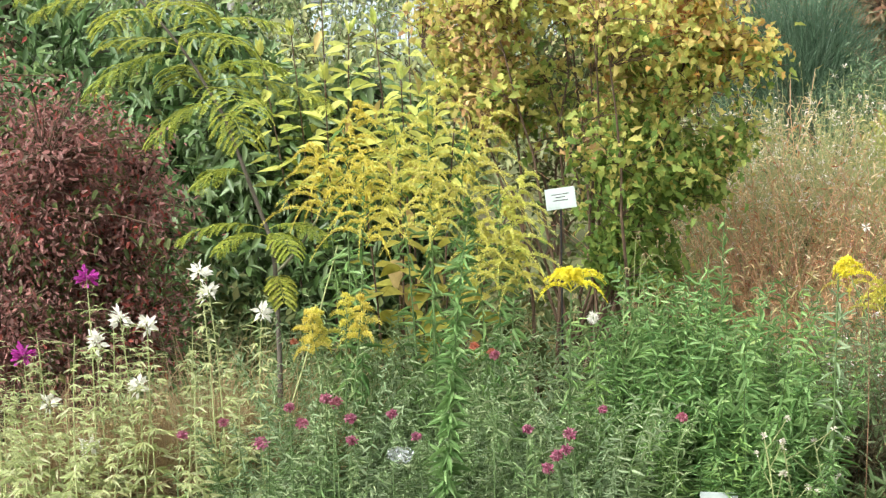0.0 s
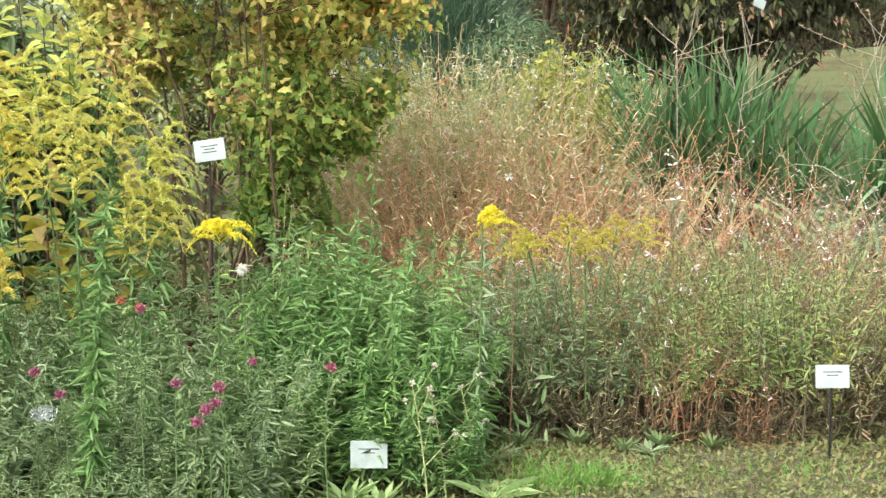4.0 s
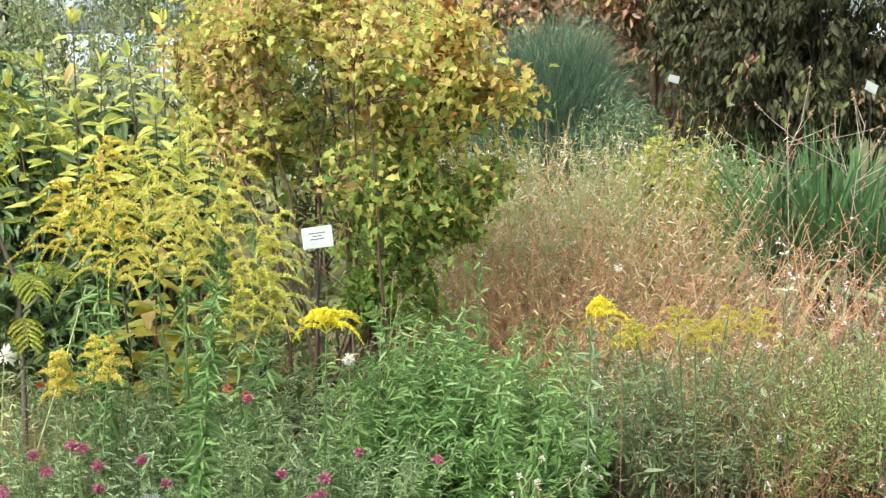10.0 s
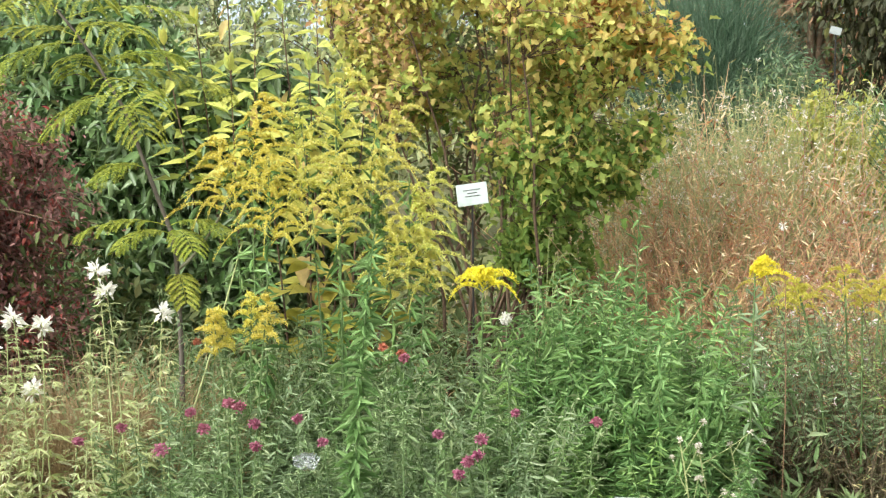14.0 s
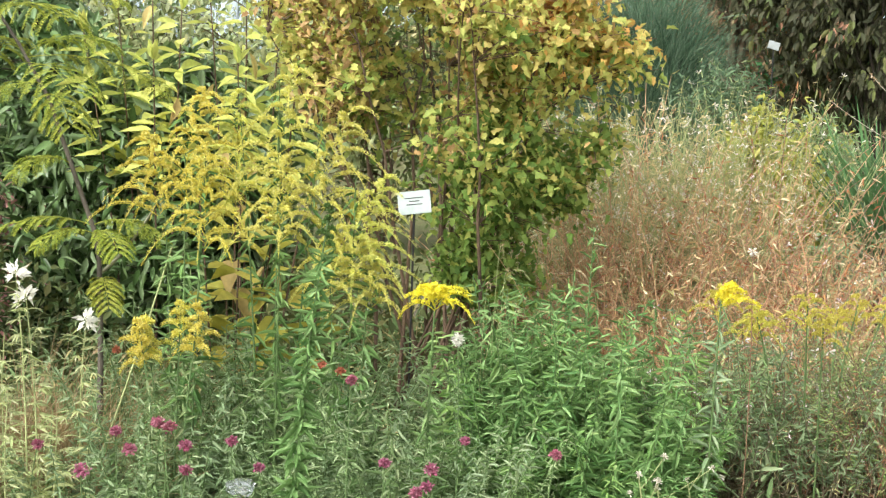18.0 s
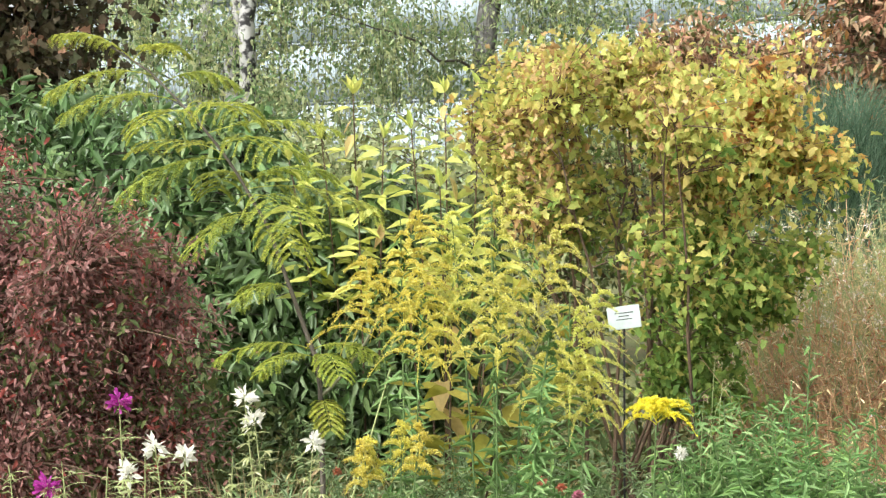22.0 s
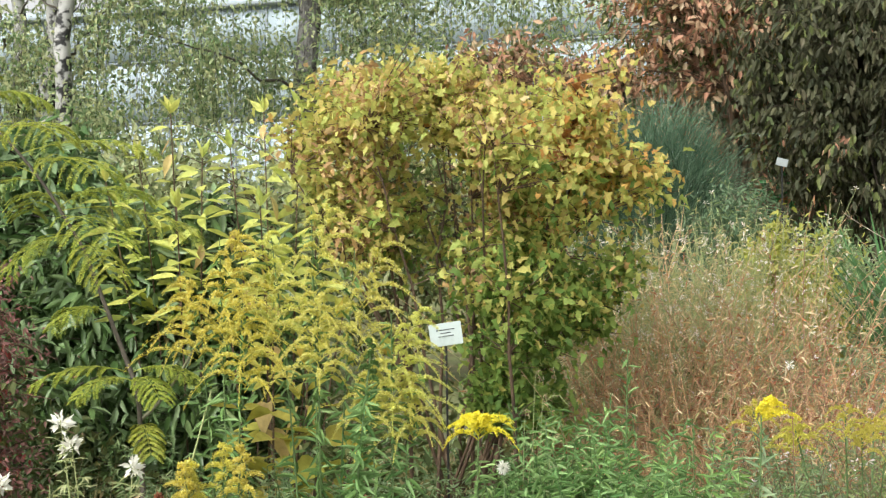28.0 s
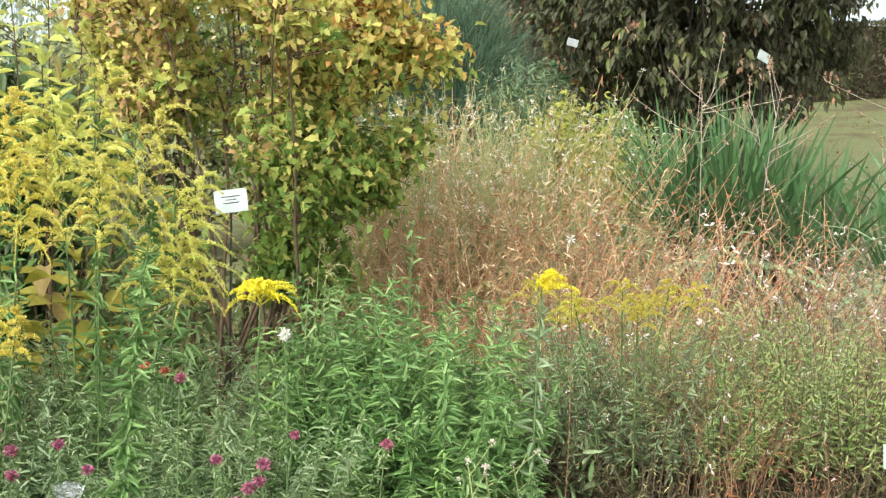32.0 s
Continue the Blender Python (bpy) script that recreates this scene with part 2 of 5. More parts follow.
M = {
    "aster": leaf_material("aster_leaf", ["567a42", "6c9054", "80a462", "98b87a", "5e864c"], 0.55),
    "olivegreen": leaf_material("deep_green_leaf", ["446430", "56783c", "688a48", "4c6c36"], 0.55),
    "asterlight": leaf_material("aster_tip_leaf", ["8ab060", "9cbe74", "78a254", "aec684"], 0.55),
    "limegrey": leaf_material("soft_green_leaf", ["8a9f6a", "9fb07c", "7c9460", "b0bb8c"], 0.6),
    "strawlime": leaf_material("yellow_green_leaf", ["a4ac50", "b8ba60", "94a048", "c4c070"], 0.55),
    "redbrown": leaf_material("red_brown_leaf", ["b87650", "d09468", "9c6042", "dcb08c"], 0.6),
    "coral": leaf_material("coral_flower", ["c07860", "b86a54", "cc907c"], 0.7),
    "weed": leaf_material("weed_leaf", ["7c8a58", "8f9a64", "6c7c4c", "a4a070", "888050"], 0.65),
    "mullein": leaf_material("pale_green_leaf", ["9cba78", "aec688", "8cae6c"], 0.65, 0.3, fine=50),
    "seedwhite": leaf_material("white_seed_fluff", ["dcd4c8", "e6e0d6", "cabfae"], 0.8, 0.3),
    "drygrass": leaf_material("dry_grass_blade", ["9a9468", "aca278", "8a8458", "b8ae8c"], 0.7),
    "haygrass": leaf_material("brownish_grass_blade", ["9c8864", "ac9a74", "8c7856", "b8a886"], 0.7),
    "hedgegreen": leaf_material("olive_hedge_leaf", ["3c442a", "4a5234", "58603e", "464430"], 0.7, 0.12),
    # birch leaf again, darker: shade among the twigs is put into the colour
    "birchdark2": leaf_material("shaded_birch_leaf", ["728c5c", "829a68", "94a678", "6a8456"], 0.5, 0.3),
    "silver": leaf_material("silver_green_leaf", ["586f50", "6a8260", "7e9472", "4e6648"], 0.6, 0.25),
    "dull": leaf_material("dull_leaf", ["6c8a54", "849f6a", "98ae7c", "adbd92", "78925e"], 0.6),
    "grey": leaf_material("grey_leaf", ["728a60", "8ea67c", "a2b48e", "7a926a"], 0.6),
    "lime": leaf_material("lime_leaf", ["86a45c", "9ab66c", "aec27c", "bcc48c", "8eaa60"], 0.55),
    "autumn": leaf_material("autumn_leaf", ["b6b478", "c4be88", "d0c89c", "be9a80", "aab070", "d8d2ae"], 0.6),
    "straw": leaf_material("straw_leaf", ["dcc898", "ceb07c", "ecdcb8", "a8865e", "ccc092", "f4ecd2"], 0.7, 0.25),
    "strawgreen": leaf_material("dry_green_leaf", ["b4b074", "c6bc8a", "a6a468", "d6c89e", "c0a478"], 0.65),
    "pale": leaf_material("pale_leaf", ["b8c48a", "c8ce9a", "a8b878", "d4d6b0", "9cae6e"], 0.55, 0.4),
    "gold": leaf_material("goldenrod_flower", ["dcd868", "e4e082", "ced05e", "eae8a0", "bcc45e"], 0.8, 0.35),
    "oldgold": leaf_material("fading_goldenrod_flower", ["e0d45c", "e8de74", "d4c854", "ece692", "bcb852"], 0.8, 0.35),
    "spraygold": leaf_material("soft_yellow_flower", ["d6ce5e", "ded66e", "c8be54", "b6b456"], 0.8, 0.35),
    "brightgold": leaf_material("bright_goldenrod_flower", ["f2e83c", "f6ee54", "e8dc30", "f8f278"], 0.8, 0.35),
    "maple": leaf_material("yellowing_shrub_leaf", ["a0ac58", "b2ba62", "c0c26a", "cec872", "d0be70", "beae66", "b4bc64"], 0.55, 0.35),
    "amber": leaf_material("amber_shrub_leaf", ["ccb45c", "d0a658", "c4ba64", "d29a54", "cec06c"], 0.55, 0.35),
    "golden": leaf_material("golden_broad_leaf", ["b4b450", "c4b850", "a4ac50", "ccb254", "98a44c"], 0.5, 0.4, fine=40),
    "maplelow": leaf_material("green_shrub_leaf", ["5e7c3a", "6e8c42", "7e984a", "8ea252", "a0ae58"], 0.55, 0.35),
    "brown": leaf_material("withered_leaf", ["6e563c", "806444", "92785a", "5e4a38", "a08a68"], 0.75, 0.15),
    "shrubbrown": leaf_material("curled_brown_leaf", ["a88658", "bc9664", "94724e", "c8a878", "ccb486"], 0.7, 0.25),
    "orange": leaf_material("orange_leaf", ["b07c48", "bc8c58", "a06c3c", "c09a70"], 0.65, 0.3),
    "laurel": leaf_material("laurel_leaf", ["3c5a2c", "4e6e3c", "62804a", "7e966c", "466236"], 0.36, 0.15, shine=0.42),
    "laurelnew": leaf_material("laurel_new_leaf", ["748e54", "869e64", "98ac76", "64804a"], 0.4, 0.3),
    "red": leaf_material("red_leaf", ["906a64", "9e746c", "7e645c", "aa7e74", "98645c", "807264"], 0.5, 0.25),
    "scarlet": leaf_material("scarlet_leaf", ["9c5048", "a85c50", "8c463e"], 0.5, 0.3),
    "mimosa": leaf_material("mimosa_leaf", ["98a848", "a8b250", "b8be58", "869a42", "c4c664"], 0.55, 0.4, fine=60),
    "butter": leaf_material("pale_yellow_leaf", ["a8ba60", "bac86c", "cad274", "d6d674", "9cb058"], 0.5, 0.4, fine=40),
    "tan": leaf_material("tan_leaf", ["c4ac70", "ccb67c", "b89c62"], 0.6, 0.3, fine=40),
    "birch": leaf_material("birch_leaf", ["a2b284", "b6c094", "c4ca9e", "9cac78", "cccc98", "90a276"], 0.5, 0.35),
    "rust": leaf_material("rusty_leaf", ["ac7c66", "bc8c72", "98725c", "c8a486", "8e8462", "d0b69a"], 0.65, 0.2),
    "olive": leaf_material("olive_leaf", ["5c6a3c", "6c7646", "4c5c36", "7a7a4a"], 0.6, 0.2),
    "darkgreen": leaf_material("dark_green_leaf", ["2c5a34", "3a6c3e", "4a7c4a"], 0.45, 0.2),
    "maroon": leaf_material("maroon_leaf", ["464030", "544c38", "625a44", "4e5438", "62483a"], 0.6, 0.15),
    "hazel": leaf_material("dark_olive_leaf", ["363a27", "434630", "515239", "3c4430", "5e5a44"], 0.6, 0.15),
    "hedge": leaf_material("hedge_leaf", ["3e3a2a", "4c4434", "5e5442", "3a3628", "564c3a"], 0.7, 0.12),
    "broom": leaf_material("broom_twig", ["3c5640", "506c50", "628062", "788e76", "364e3a"], 0.6, 0.15),
    "yucca": leaf_material("yucca_leaf", ["54784a", "688c5c", "4a6e42", "7e9e70"], 0.45, 0.15, fine=12),
    "yuccalight": leaf_material("bent_yucca_leaf", ["7a9a6c", "8ca87c", "6a8a5e"], 0.5, 0.15, fine=12),
    "grass": leaf_material("grass_blade", ["6fa04a", "80b056", "92b866", "5e8e42"], 0.5, 0.35, fine=40),
    "lawn": leaf_material("lawn_blade", ["6c7244", "767a4c", "7c7c52", "666e42"], 0.6, 0.3, fine=40),
    "white": leaf_material("white_petal", ["f0efe8", "e6e6da", "f6f6f2"], 0.6, 0.35, spread=0.08),
    "pinkwhite": leaf_material("blush_petal", ["f4ecec", "f0dce0", "f8f4f2", "ead0d6"], 0.6, 0.35, spread=0.08),
    "pink": leaf_material("crimson_pink_flower", ["b4647f", "a05a70", "c48a9c", "96606a"], 0.7, 0.3),
    "magenta": leaf_material("magenta_petal", ["b03a94", "a02a88", "c05aa8"], 0.6, 0.35),
    "seed": leaf_material("dry_seed_head", ["a08868", "8c7458", "b8a284"], 0.8, 0.1),
    "basetwig": leaf_material("dead_twig", ["6c6248", "7c7256", "5a523e", "6c7050"], 0.8, 0.1),
    "stem": solid_material("green_stem", ["48643a", "5e7846", "6c804e"], 40, 0.6, 0.1),
    "palestem": solid_material("pale_stem", ["8c9860", "a0a874", "7c8c54"], 40, 0.6, 0.1),
    "redstem": solid_material("reddish_stem", ["c4966c", "d4ae88", "b07e56"], 40, 0.7, 0.1),
    "rosestem": solid_material("rosy_stem", ["a07460", "b48c76", "886050"], 40, 0.7, 0.1),
    "drystem": solid_material("dry_stem", ["5c5240", "766a54", "4a4234"], 40, 0.8, 0.15),
    "seedstalk": solid_material("grey_seed_stalk", ["988c7c", "aca092", "847868"], 40, 0.8, 0.15),
    "wire": solid_material("wiry_brown_stem", ["7c5c48", "947258", "684c3c"], 40, 0.7, 0.1),
    # darker copy of the white label: tree shade put into its colour
    "shadesign": solid_material("shaded_label", ["7e8684", "8a918f", "747c7a"], 10, 0.5, 0.02),
    "limb": solid_material("grey_limb", ["4a443c", "5e584e", "3a352e"], 10, 0.85, 0.3),
    "bark": solid_material("shrub_bark", ["4a3a2c", "63503e", "3a2e24"], 20, 0.85, 0.5, (1, 1, 0.3)),
    "darkbark": solid_material("dark_bark", ["2a241c", "3a3228", "1f1a15"], 14, 0.9, 0.5, (1, 1, 0.3)),
    "greenbark": solid_material("young_bark", ["6d6f58", "83846a", "585a46"], 24, 0.75, 0.3, (1, 1, 0.3)),
    # hedge filling: the shade between its leaves, put into a dark colour
    "core": solid_material("hedge_inner_shade", ["3c3326", "4a4032", "2e271c"], 30, 0.95, 0.6),
    "metal": solid_material("black_metal_stake", ["151515", "222222", "101010"], 60, 0.45, 0.05),
    "sign": solid_material("white_plastic_label", ["98a5a2", "a4b0ac", "909c98"], 10, 0.35, 0.02),
    "ink": solid_material("printed_ink", ["3e4042", "4c4e50"], 60, 0.6, 0.0),
}


def birch_bark():
    """White bark with black scars that lie across the trunk."""
    mt, bsdf, link = material("birch_bark")
    where = mt.node_tree.nodes.new("ShaderNodeTexCoord")
    place = mt.node_tree.nodes.new("ShaderNodeMapping")
    place.inputs["Scale"].default_value = (5.0, 5.0, 6.0)
    link(where.outputs["Object"], place.inputs[0])
    scars = node(mt, "ShaderNodeTexNoise", Scale=1.0, Detail=6.0, Roughness=0.58)
    link(place.outputs[0], scars.inputs["Vector"])
    cut = ramp(mt, ["1c1c1c", "4a4a49", "a6a6a3", "bebebb"], [0.42, 0.46, 0.5, 0.75])
    link(scars.outputs["Fac"], cut.inputs[0])
    link(cut.outputs[0], bsdf.inputs["Base Color"])
    relief = node(mt, "ShaderNodeBump", Strength=0.4, Distance=0.02)
    link(scars.outputs["Fac"], relief.inputs["Height"])
    link(relief.outputs[0], bsdf.inputs["Normal"])
    bsdf.inputs["Roughness"].default_value = 0.7
    return mt


M["birchbark"] = birch_bark()
M["birchdark"] = solid_material("grey_birch_bark", ["2a2928", "4c4b49", "8a8986", "2c2b2a", "6c6b69"], 5, 0.85, 0.6, (1, 1, 0.6))


def ground_material():
    """Bare soil with litter in the bed; worn grass from the lawn's edge on."""
    mt, bsdf, link = material("garden_ground")
    where = mt.node_tree.nodes.new("ShaderNodeTexCoord")
    soil = node(mt, "ShaderNodeTexNoise", Scale=9.0, Detail=8.0, Roughness=0.7)
    link(where.outputs["Object"], soil.inputs["Vector"])
    earth = ramp(mt, ["3c382e", "544e40", "645f4a", "727050"], [0.3, 0.45, 0.58, 0.72])
    link(soil.outputs["Fac"], earth.inputs[0])
    turf = node(mt, "ShaderNodeTexNoise", Scale=0.9, Detail=9.0, Roughness=0.68)
    link(where.outputs["Object"], turf.inputs["Vector"])
    green = ramp(mt, ["443e28", "545030", "60663c", "585e38", "6c6644", "4a442e"], [0.3, 0.42, 0.49, 0.56, 0.66, 0.75])
    link(turf.outputs["Fac"], green.inputs[0])
    split = mt.node_tree.nodes.new("ShaderNodeSeparateXYZ")
    link(where.outputs["Object"], split.inputs[0])
    edge = node(mt, "ShaderNodeMapRange")
    edge.inputs["From Min"].default_value, edge.inputs["From Max"].default_value = 10.0, 11.5
    link(split.outputs["Y"], edge.inputs["Value"])
    mix = mt.node_tree.nodes.new("ShaderNodeMixRGB")
    link(edge.outputs[0], mix.inputs[0])
    link(earth.outputs[0], mix.inputs[1])
    link(green.outputs[0], mix.inputs[2])
    link(mix.outputs[0], bsdf.inputs["Base Color"])
    relief = node(mt, "ShaderNodeBump", Strength=0.7, Distance=0.03)
    link(soil.outputs["Fac"], relief.inputs["Height"])
    link(relief.outputs[0], bsdf.inputs["Normal"])
    bsdf.inputs["Roughness"].default_value = 0.95
    return mt


M["ground"] = ground_material()


# ---- mesh tools ----
UP = np.array([0.0, 0.0, 1.0])


def unit(v):
    return v / np.maximum(np.linalg.norm(v, axis=-1, keepdims=True), 1e-9)


class Bag:
    """Collects vertices and faces of one part."""

    def __init__(self):
        self.v, self.f, self.n = [], [], 0

    def add(self, verts, faces):
        """verts (N, K, 3): N alike pieces; faces (M, k): the faces of one piece."""
        n, k = verts.shape[:2]
        faces = np.asarray(faces)
        self.v.append(verts.reshape(-1, 3))
        self.f.append((faces[None] + (np.arange(n) * k)[:, None, None] + self.n).reshape(-1, faces.shape[1]))
        self.n += n * k
        return self

    def mesh(self, name, mat, smooth=False):
        me = bpy.data.meshes.new(name)
        v = np.concatenate(self.v).astype(np.float32)
        loops = np.concatenate([f.ravel() for f in self.f]).astype(np.int32)
        sizes = np.concatenate([np.full(len(f), f.shape[1], np.int32) for f in self.f])
        starts = np.concatenate([[0], np.cumsum(sizes)[:-1]]).astype(np.int32)
        me.vertices.add(len(v))
        me.vertices.foreach_set("co", v.ravel())
        me.loops.add(len(loops))
        me.loops.foreach_set("vertex_index", loops)
        me.polygons.add(len(sizes))
        me.polygons.foreach_set("loop_start", starts)
        me.update(calc_edges=True)
        if smooth:
            me.polygons.foreach_set("use_smooth", np.ones(len(sizes), bool))
        me.materials.append(mat)
        return me


def thing(name, label, category, group="", kind="", at=(0, 0, 0)):
    ob = new(name)
    ob.empty_display_size = 0.1
    ob.location = at
    return tagged(ob, label, category, group, kind)


def part(name, bag, mat, parent, label="", smooth=False, kind=""):
    ob = new(name, bag.mesh(name, mat, smooth))
    ob.parent = parent
    return tagged(ob, label, kind=kind)


LANCE = [(0, 0), (0.28, 0.1), (0.65, 0.085), (1, 0), (0.65, -0.085), (0.28, -0.1)]
NARROW = [(0, 0), (0.4, 0.09), (1, 0), (0.4, -0.09)]
BROADLANCE = [(0, 0), (0.3, 0.14), (0.65, 0.125), (1, 0), (0.65, -0.125), (0.3, -0.14)]
SMOOTH = [(0, 0), (0.08, 0.07), (0.22, 0.15), (0.42, 0.19), (0.65, 0.14), (0.85, 0.055), (1, 0), (0.85, -0.055), (0.65, -0.14), (0.42, -0.19), (0.22, -0.15), (0.08, -0.07)]
DIAMOND = [(0, 0), (0.45, 0.24), (1, 0), (0.45, -0.24)]
OVAL = [(0, 0), (0.3, 0.2), (0.7, 0.17), (1, 0), (0.7, -0.17), (0.3, -0.2)]
LOBED = [(0, 0), (0.06, 0.42), (0.42, 0.22), (0.6, 0.36), (1, 0), (0.6, -0.36), (0.42, -0.22), (0.06, -0.42)]
PETAL = [(0, 0), (0.5, 0.13), (0.85, 0.16), (1, 0), (0.85, -0.16), (0.5, -0.13)]


def leaves(bag, p, d, size, outline, rng, droop=0.25, fold=0.3, roll=0.9):
    """Curved, folded leaves at p along d, of the given lengths."""
    o = np.array(outline, float)
    d = unit(d)
    side = np.cross(d, UP) + 1e-3
    side = unit(side)
    nrm = np.cross(side, d)
    a = rng.normal(0, roll, len(p))[:, None]
    side, nrm = side * np.cos(a) + nrm * np.sin(a), nrm * np.cos(a) - side * np.sin(a)
    plain = len(o) != 8
    if not plain:
        o = np.vstack([o, [(0.45, 0)]])
    x, y = o[:, 0], o[:, 1]
    size = np.broadcast_to(size, (len(p),))[:, None, None]
    dr = (droop * rng.uniform(0.3, 1.6, len(p)))[:, None]
    lift = fold * np.abs(y)[None] - dr * x[None] ** 2
    v = p[:, None] + size * (d[:, None] * x[None, :, None] + side[:, None] * y[None, :, None] + nrm[:, None] * lift[..., None])
    if plain:
        return bag.add(v, [(0, i, i + 1) for i in range(1, len(o) - 1)])
    k = len(o) - 1
    return bag.add(v, [(k, i, (i + 1) % k) for i in range(k)])


def tubes(bag, paths, radii, sides=4):
    """Tapered tubes along paths (N, K, 3) with radii (K,) or (N, K)."""
    n, k = paths.shape[:2]
    radii = np.broadcast_to(radii, (n, k))
    t = unit(np.gradient(paths, axis=1))
    a = unit(np.cross(t, np.array([0.3, 0.9, 0.12])))
    b = np.cross(t, a)
    w = np.linspace(0, 2 * np.pi, sides, endpoint=False)
    ring = a[:, :, None] * np.cos(w)[:, None] + b[:, :, None] * np.sin(w)[:, None]
    v = (paths[:, :, None] + ring * radii[..., None, None]).reshape(n, k * sides, 3)
    f = [(i * sides + j, i * sides + (j + 1) % sides, (i + 1) * sides + (j + 1) % sides, (i + 1) * sides + j)
         for i in range(k - 1) for j in range(sides)]
    return bag.add(v, f)


def bow(p0, p1, mid, k=6):
    """Curves from p0 to p1 that are pulled towards mid."""
    u = np.linspace(0, 1, k)[None, :, None]
    return p0[:, None] * (1 - u) ** 2 + mid[:, None] * 2 * u * (1 - u) + p1[:, None] * u**2


def along(paths, u):
    """Points and directions at the shares u (N, M) of paths (N, K, 3)."""
    n, k = paths.shape[:2]
    s = np.clip(u, 0, 0.9999) * (k - 1)
    i = s.astype(int)
    r = (s - i)[..., None]
    rows = np.arange(n)[:, None]
    a, b = paths[rows, i], paths[rows, i + 1]
    return a + (b - a) * r, unit(b - a)


def blades(bag, p, d, length, width, rng, droop=0.6, k=5, fold=0.0):
    """Long leaves that bend over by their weight."""
    n = len(p)
    u = np.linspace(0, 1, k)
    d = unit(d)
    flat = d * [1, 1, 0]
    dr = (droop * rng.uniform(0.2, 1.5, n))[:, None]
    length = np.broadcast_to(length, (n,))[:, None]
    mid = p[:, None] + d[:, None] * (length * u)[..., None] + (flat[:, None] * 0.35 - UP) * ((u**2.2) * dr * length)[..., None]
    side = unit(np.cross(d, UP) + rng.normal(0, 0.35, (n, 3)))
    w = width * np.array([0.7, 1.0, 0.9, 0.6, 0.05] if k == 5 else np.linspace(1, 0.05, k))
    w = np.broadcast_to(w, (n, k)) * rng.uniform(0.7, 1.2, n)[:, None]
    v = np.stack([mid - side[:, None] * w[..., None], mid + side[:, None] * w[..., None]], 2).reshape(n, 2 * k, 3)
    return bag.add(v, [(2 * i, 2 * i + 1, 2 * i + 3, 2 * i + 2) for i in range(k - 1)])


def stalks(n, spread, splay, h0, h1, rng, k=6):
    """Upright stems of a clump round the origin."""
    a, r = rng.uniform(0, 2 * np.pi, n), spread * np.sqrt(rng.uniform(0, 1, n))
    p0 = np.stack([r * np.cos(a), r * np.sin(a), np.zeros(n)], -1)
    h = rng.uniform(h0, h1, n)
    lean = np.stack([np.cos(a), np.sin(a), np.zeros(n)], -1) * (splay * rng.uniform(0.2, 1.2, n))[:, None] + rng.normal(0, 0.04, (n, 3)) * [1, 1, 0]
    p1 = p0 + lean * h[:, None] + UP * h[:, None]
    return bow(p0, p1, p0 + lean * h[:, None] * 0.2 + UP * h[:, None] * 0.55, k)


def leafy(bag, paths, m, u0, u1, size, outline, rng, lift=0.5, droop=0.35, taper=0.5):
    """Leaves in a spiral up the stems; lift: how far they point upwards."""
    n = len(paths)
    u = np.linspace(u0, u1, m)[None] + rng.uniform(-0.5, 0.5, (n, m)) * (u1 - u0) / m
    p, t = along(paths, u)
    a = np.arange(m)[None] * 2.4 + rng.uniform(0, 6.28, (n, 1)) + rng.normal(0, 0.3, (n, m))
    out = np.stack([np.cos(a), np.sin(a), np.zeros_like(a)], -1)
    d = out + t * (lift + rng.normal(0, 0.55, (n, m)))[..., None] + rng.normal(0, 0.4, (n, m, 3))
    s = size * rng.uniform(0.65, 1.15, (n, m)) * (1 - taper * np.clip((u - u0) / (u1 - u0), 0, 1))
    return leaves(bag, p.reshape(-1, 3), d.reshape(-1, 3), s.ravel(), outline, rng, droop)


def lumps(n, centre, radii, rng, knots=16, shell=0.55, size=0.33):
    """Points in an uneven crown: clouds round knots within an ellipsoid."""
    k = unit(rng.normal(size=(knots, 3))) * (shell + (1 - shell) * rng.uniform(0, 1, (knots, 1)) ** 0.5)
    q = k[rng.integers(0, knots, n)] * (1 - size * 0.6) + rng.normal(0, size * 0.6, (n, 3))
    far = np.linalg.norm(q, axis=1, keepdims=True)
    q = np.where(far > 1.12, q / far * rng.uniform(0.8, 1.1, (n, 1)), q)
    return np.asarray(centre) + q * np.asarray(radii)


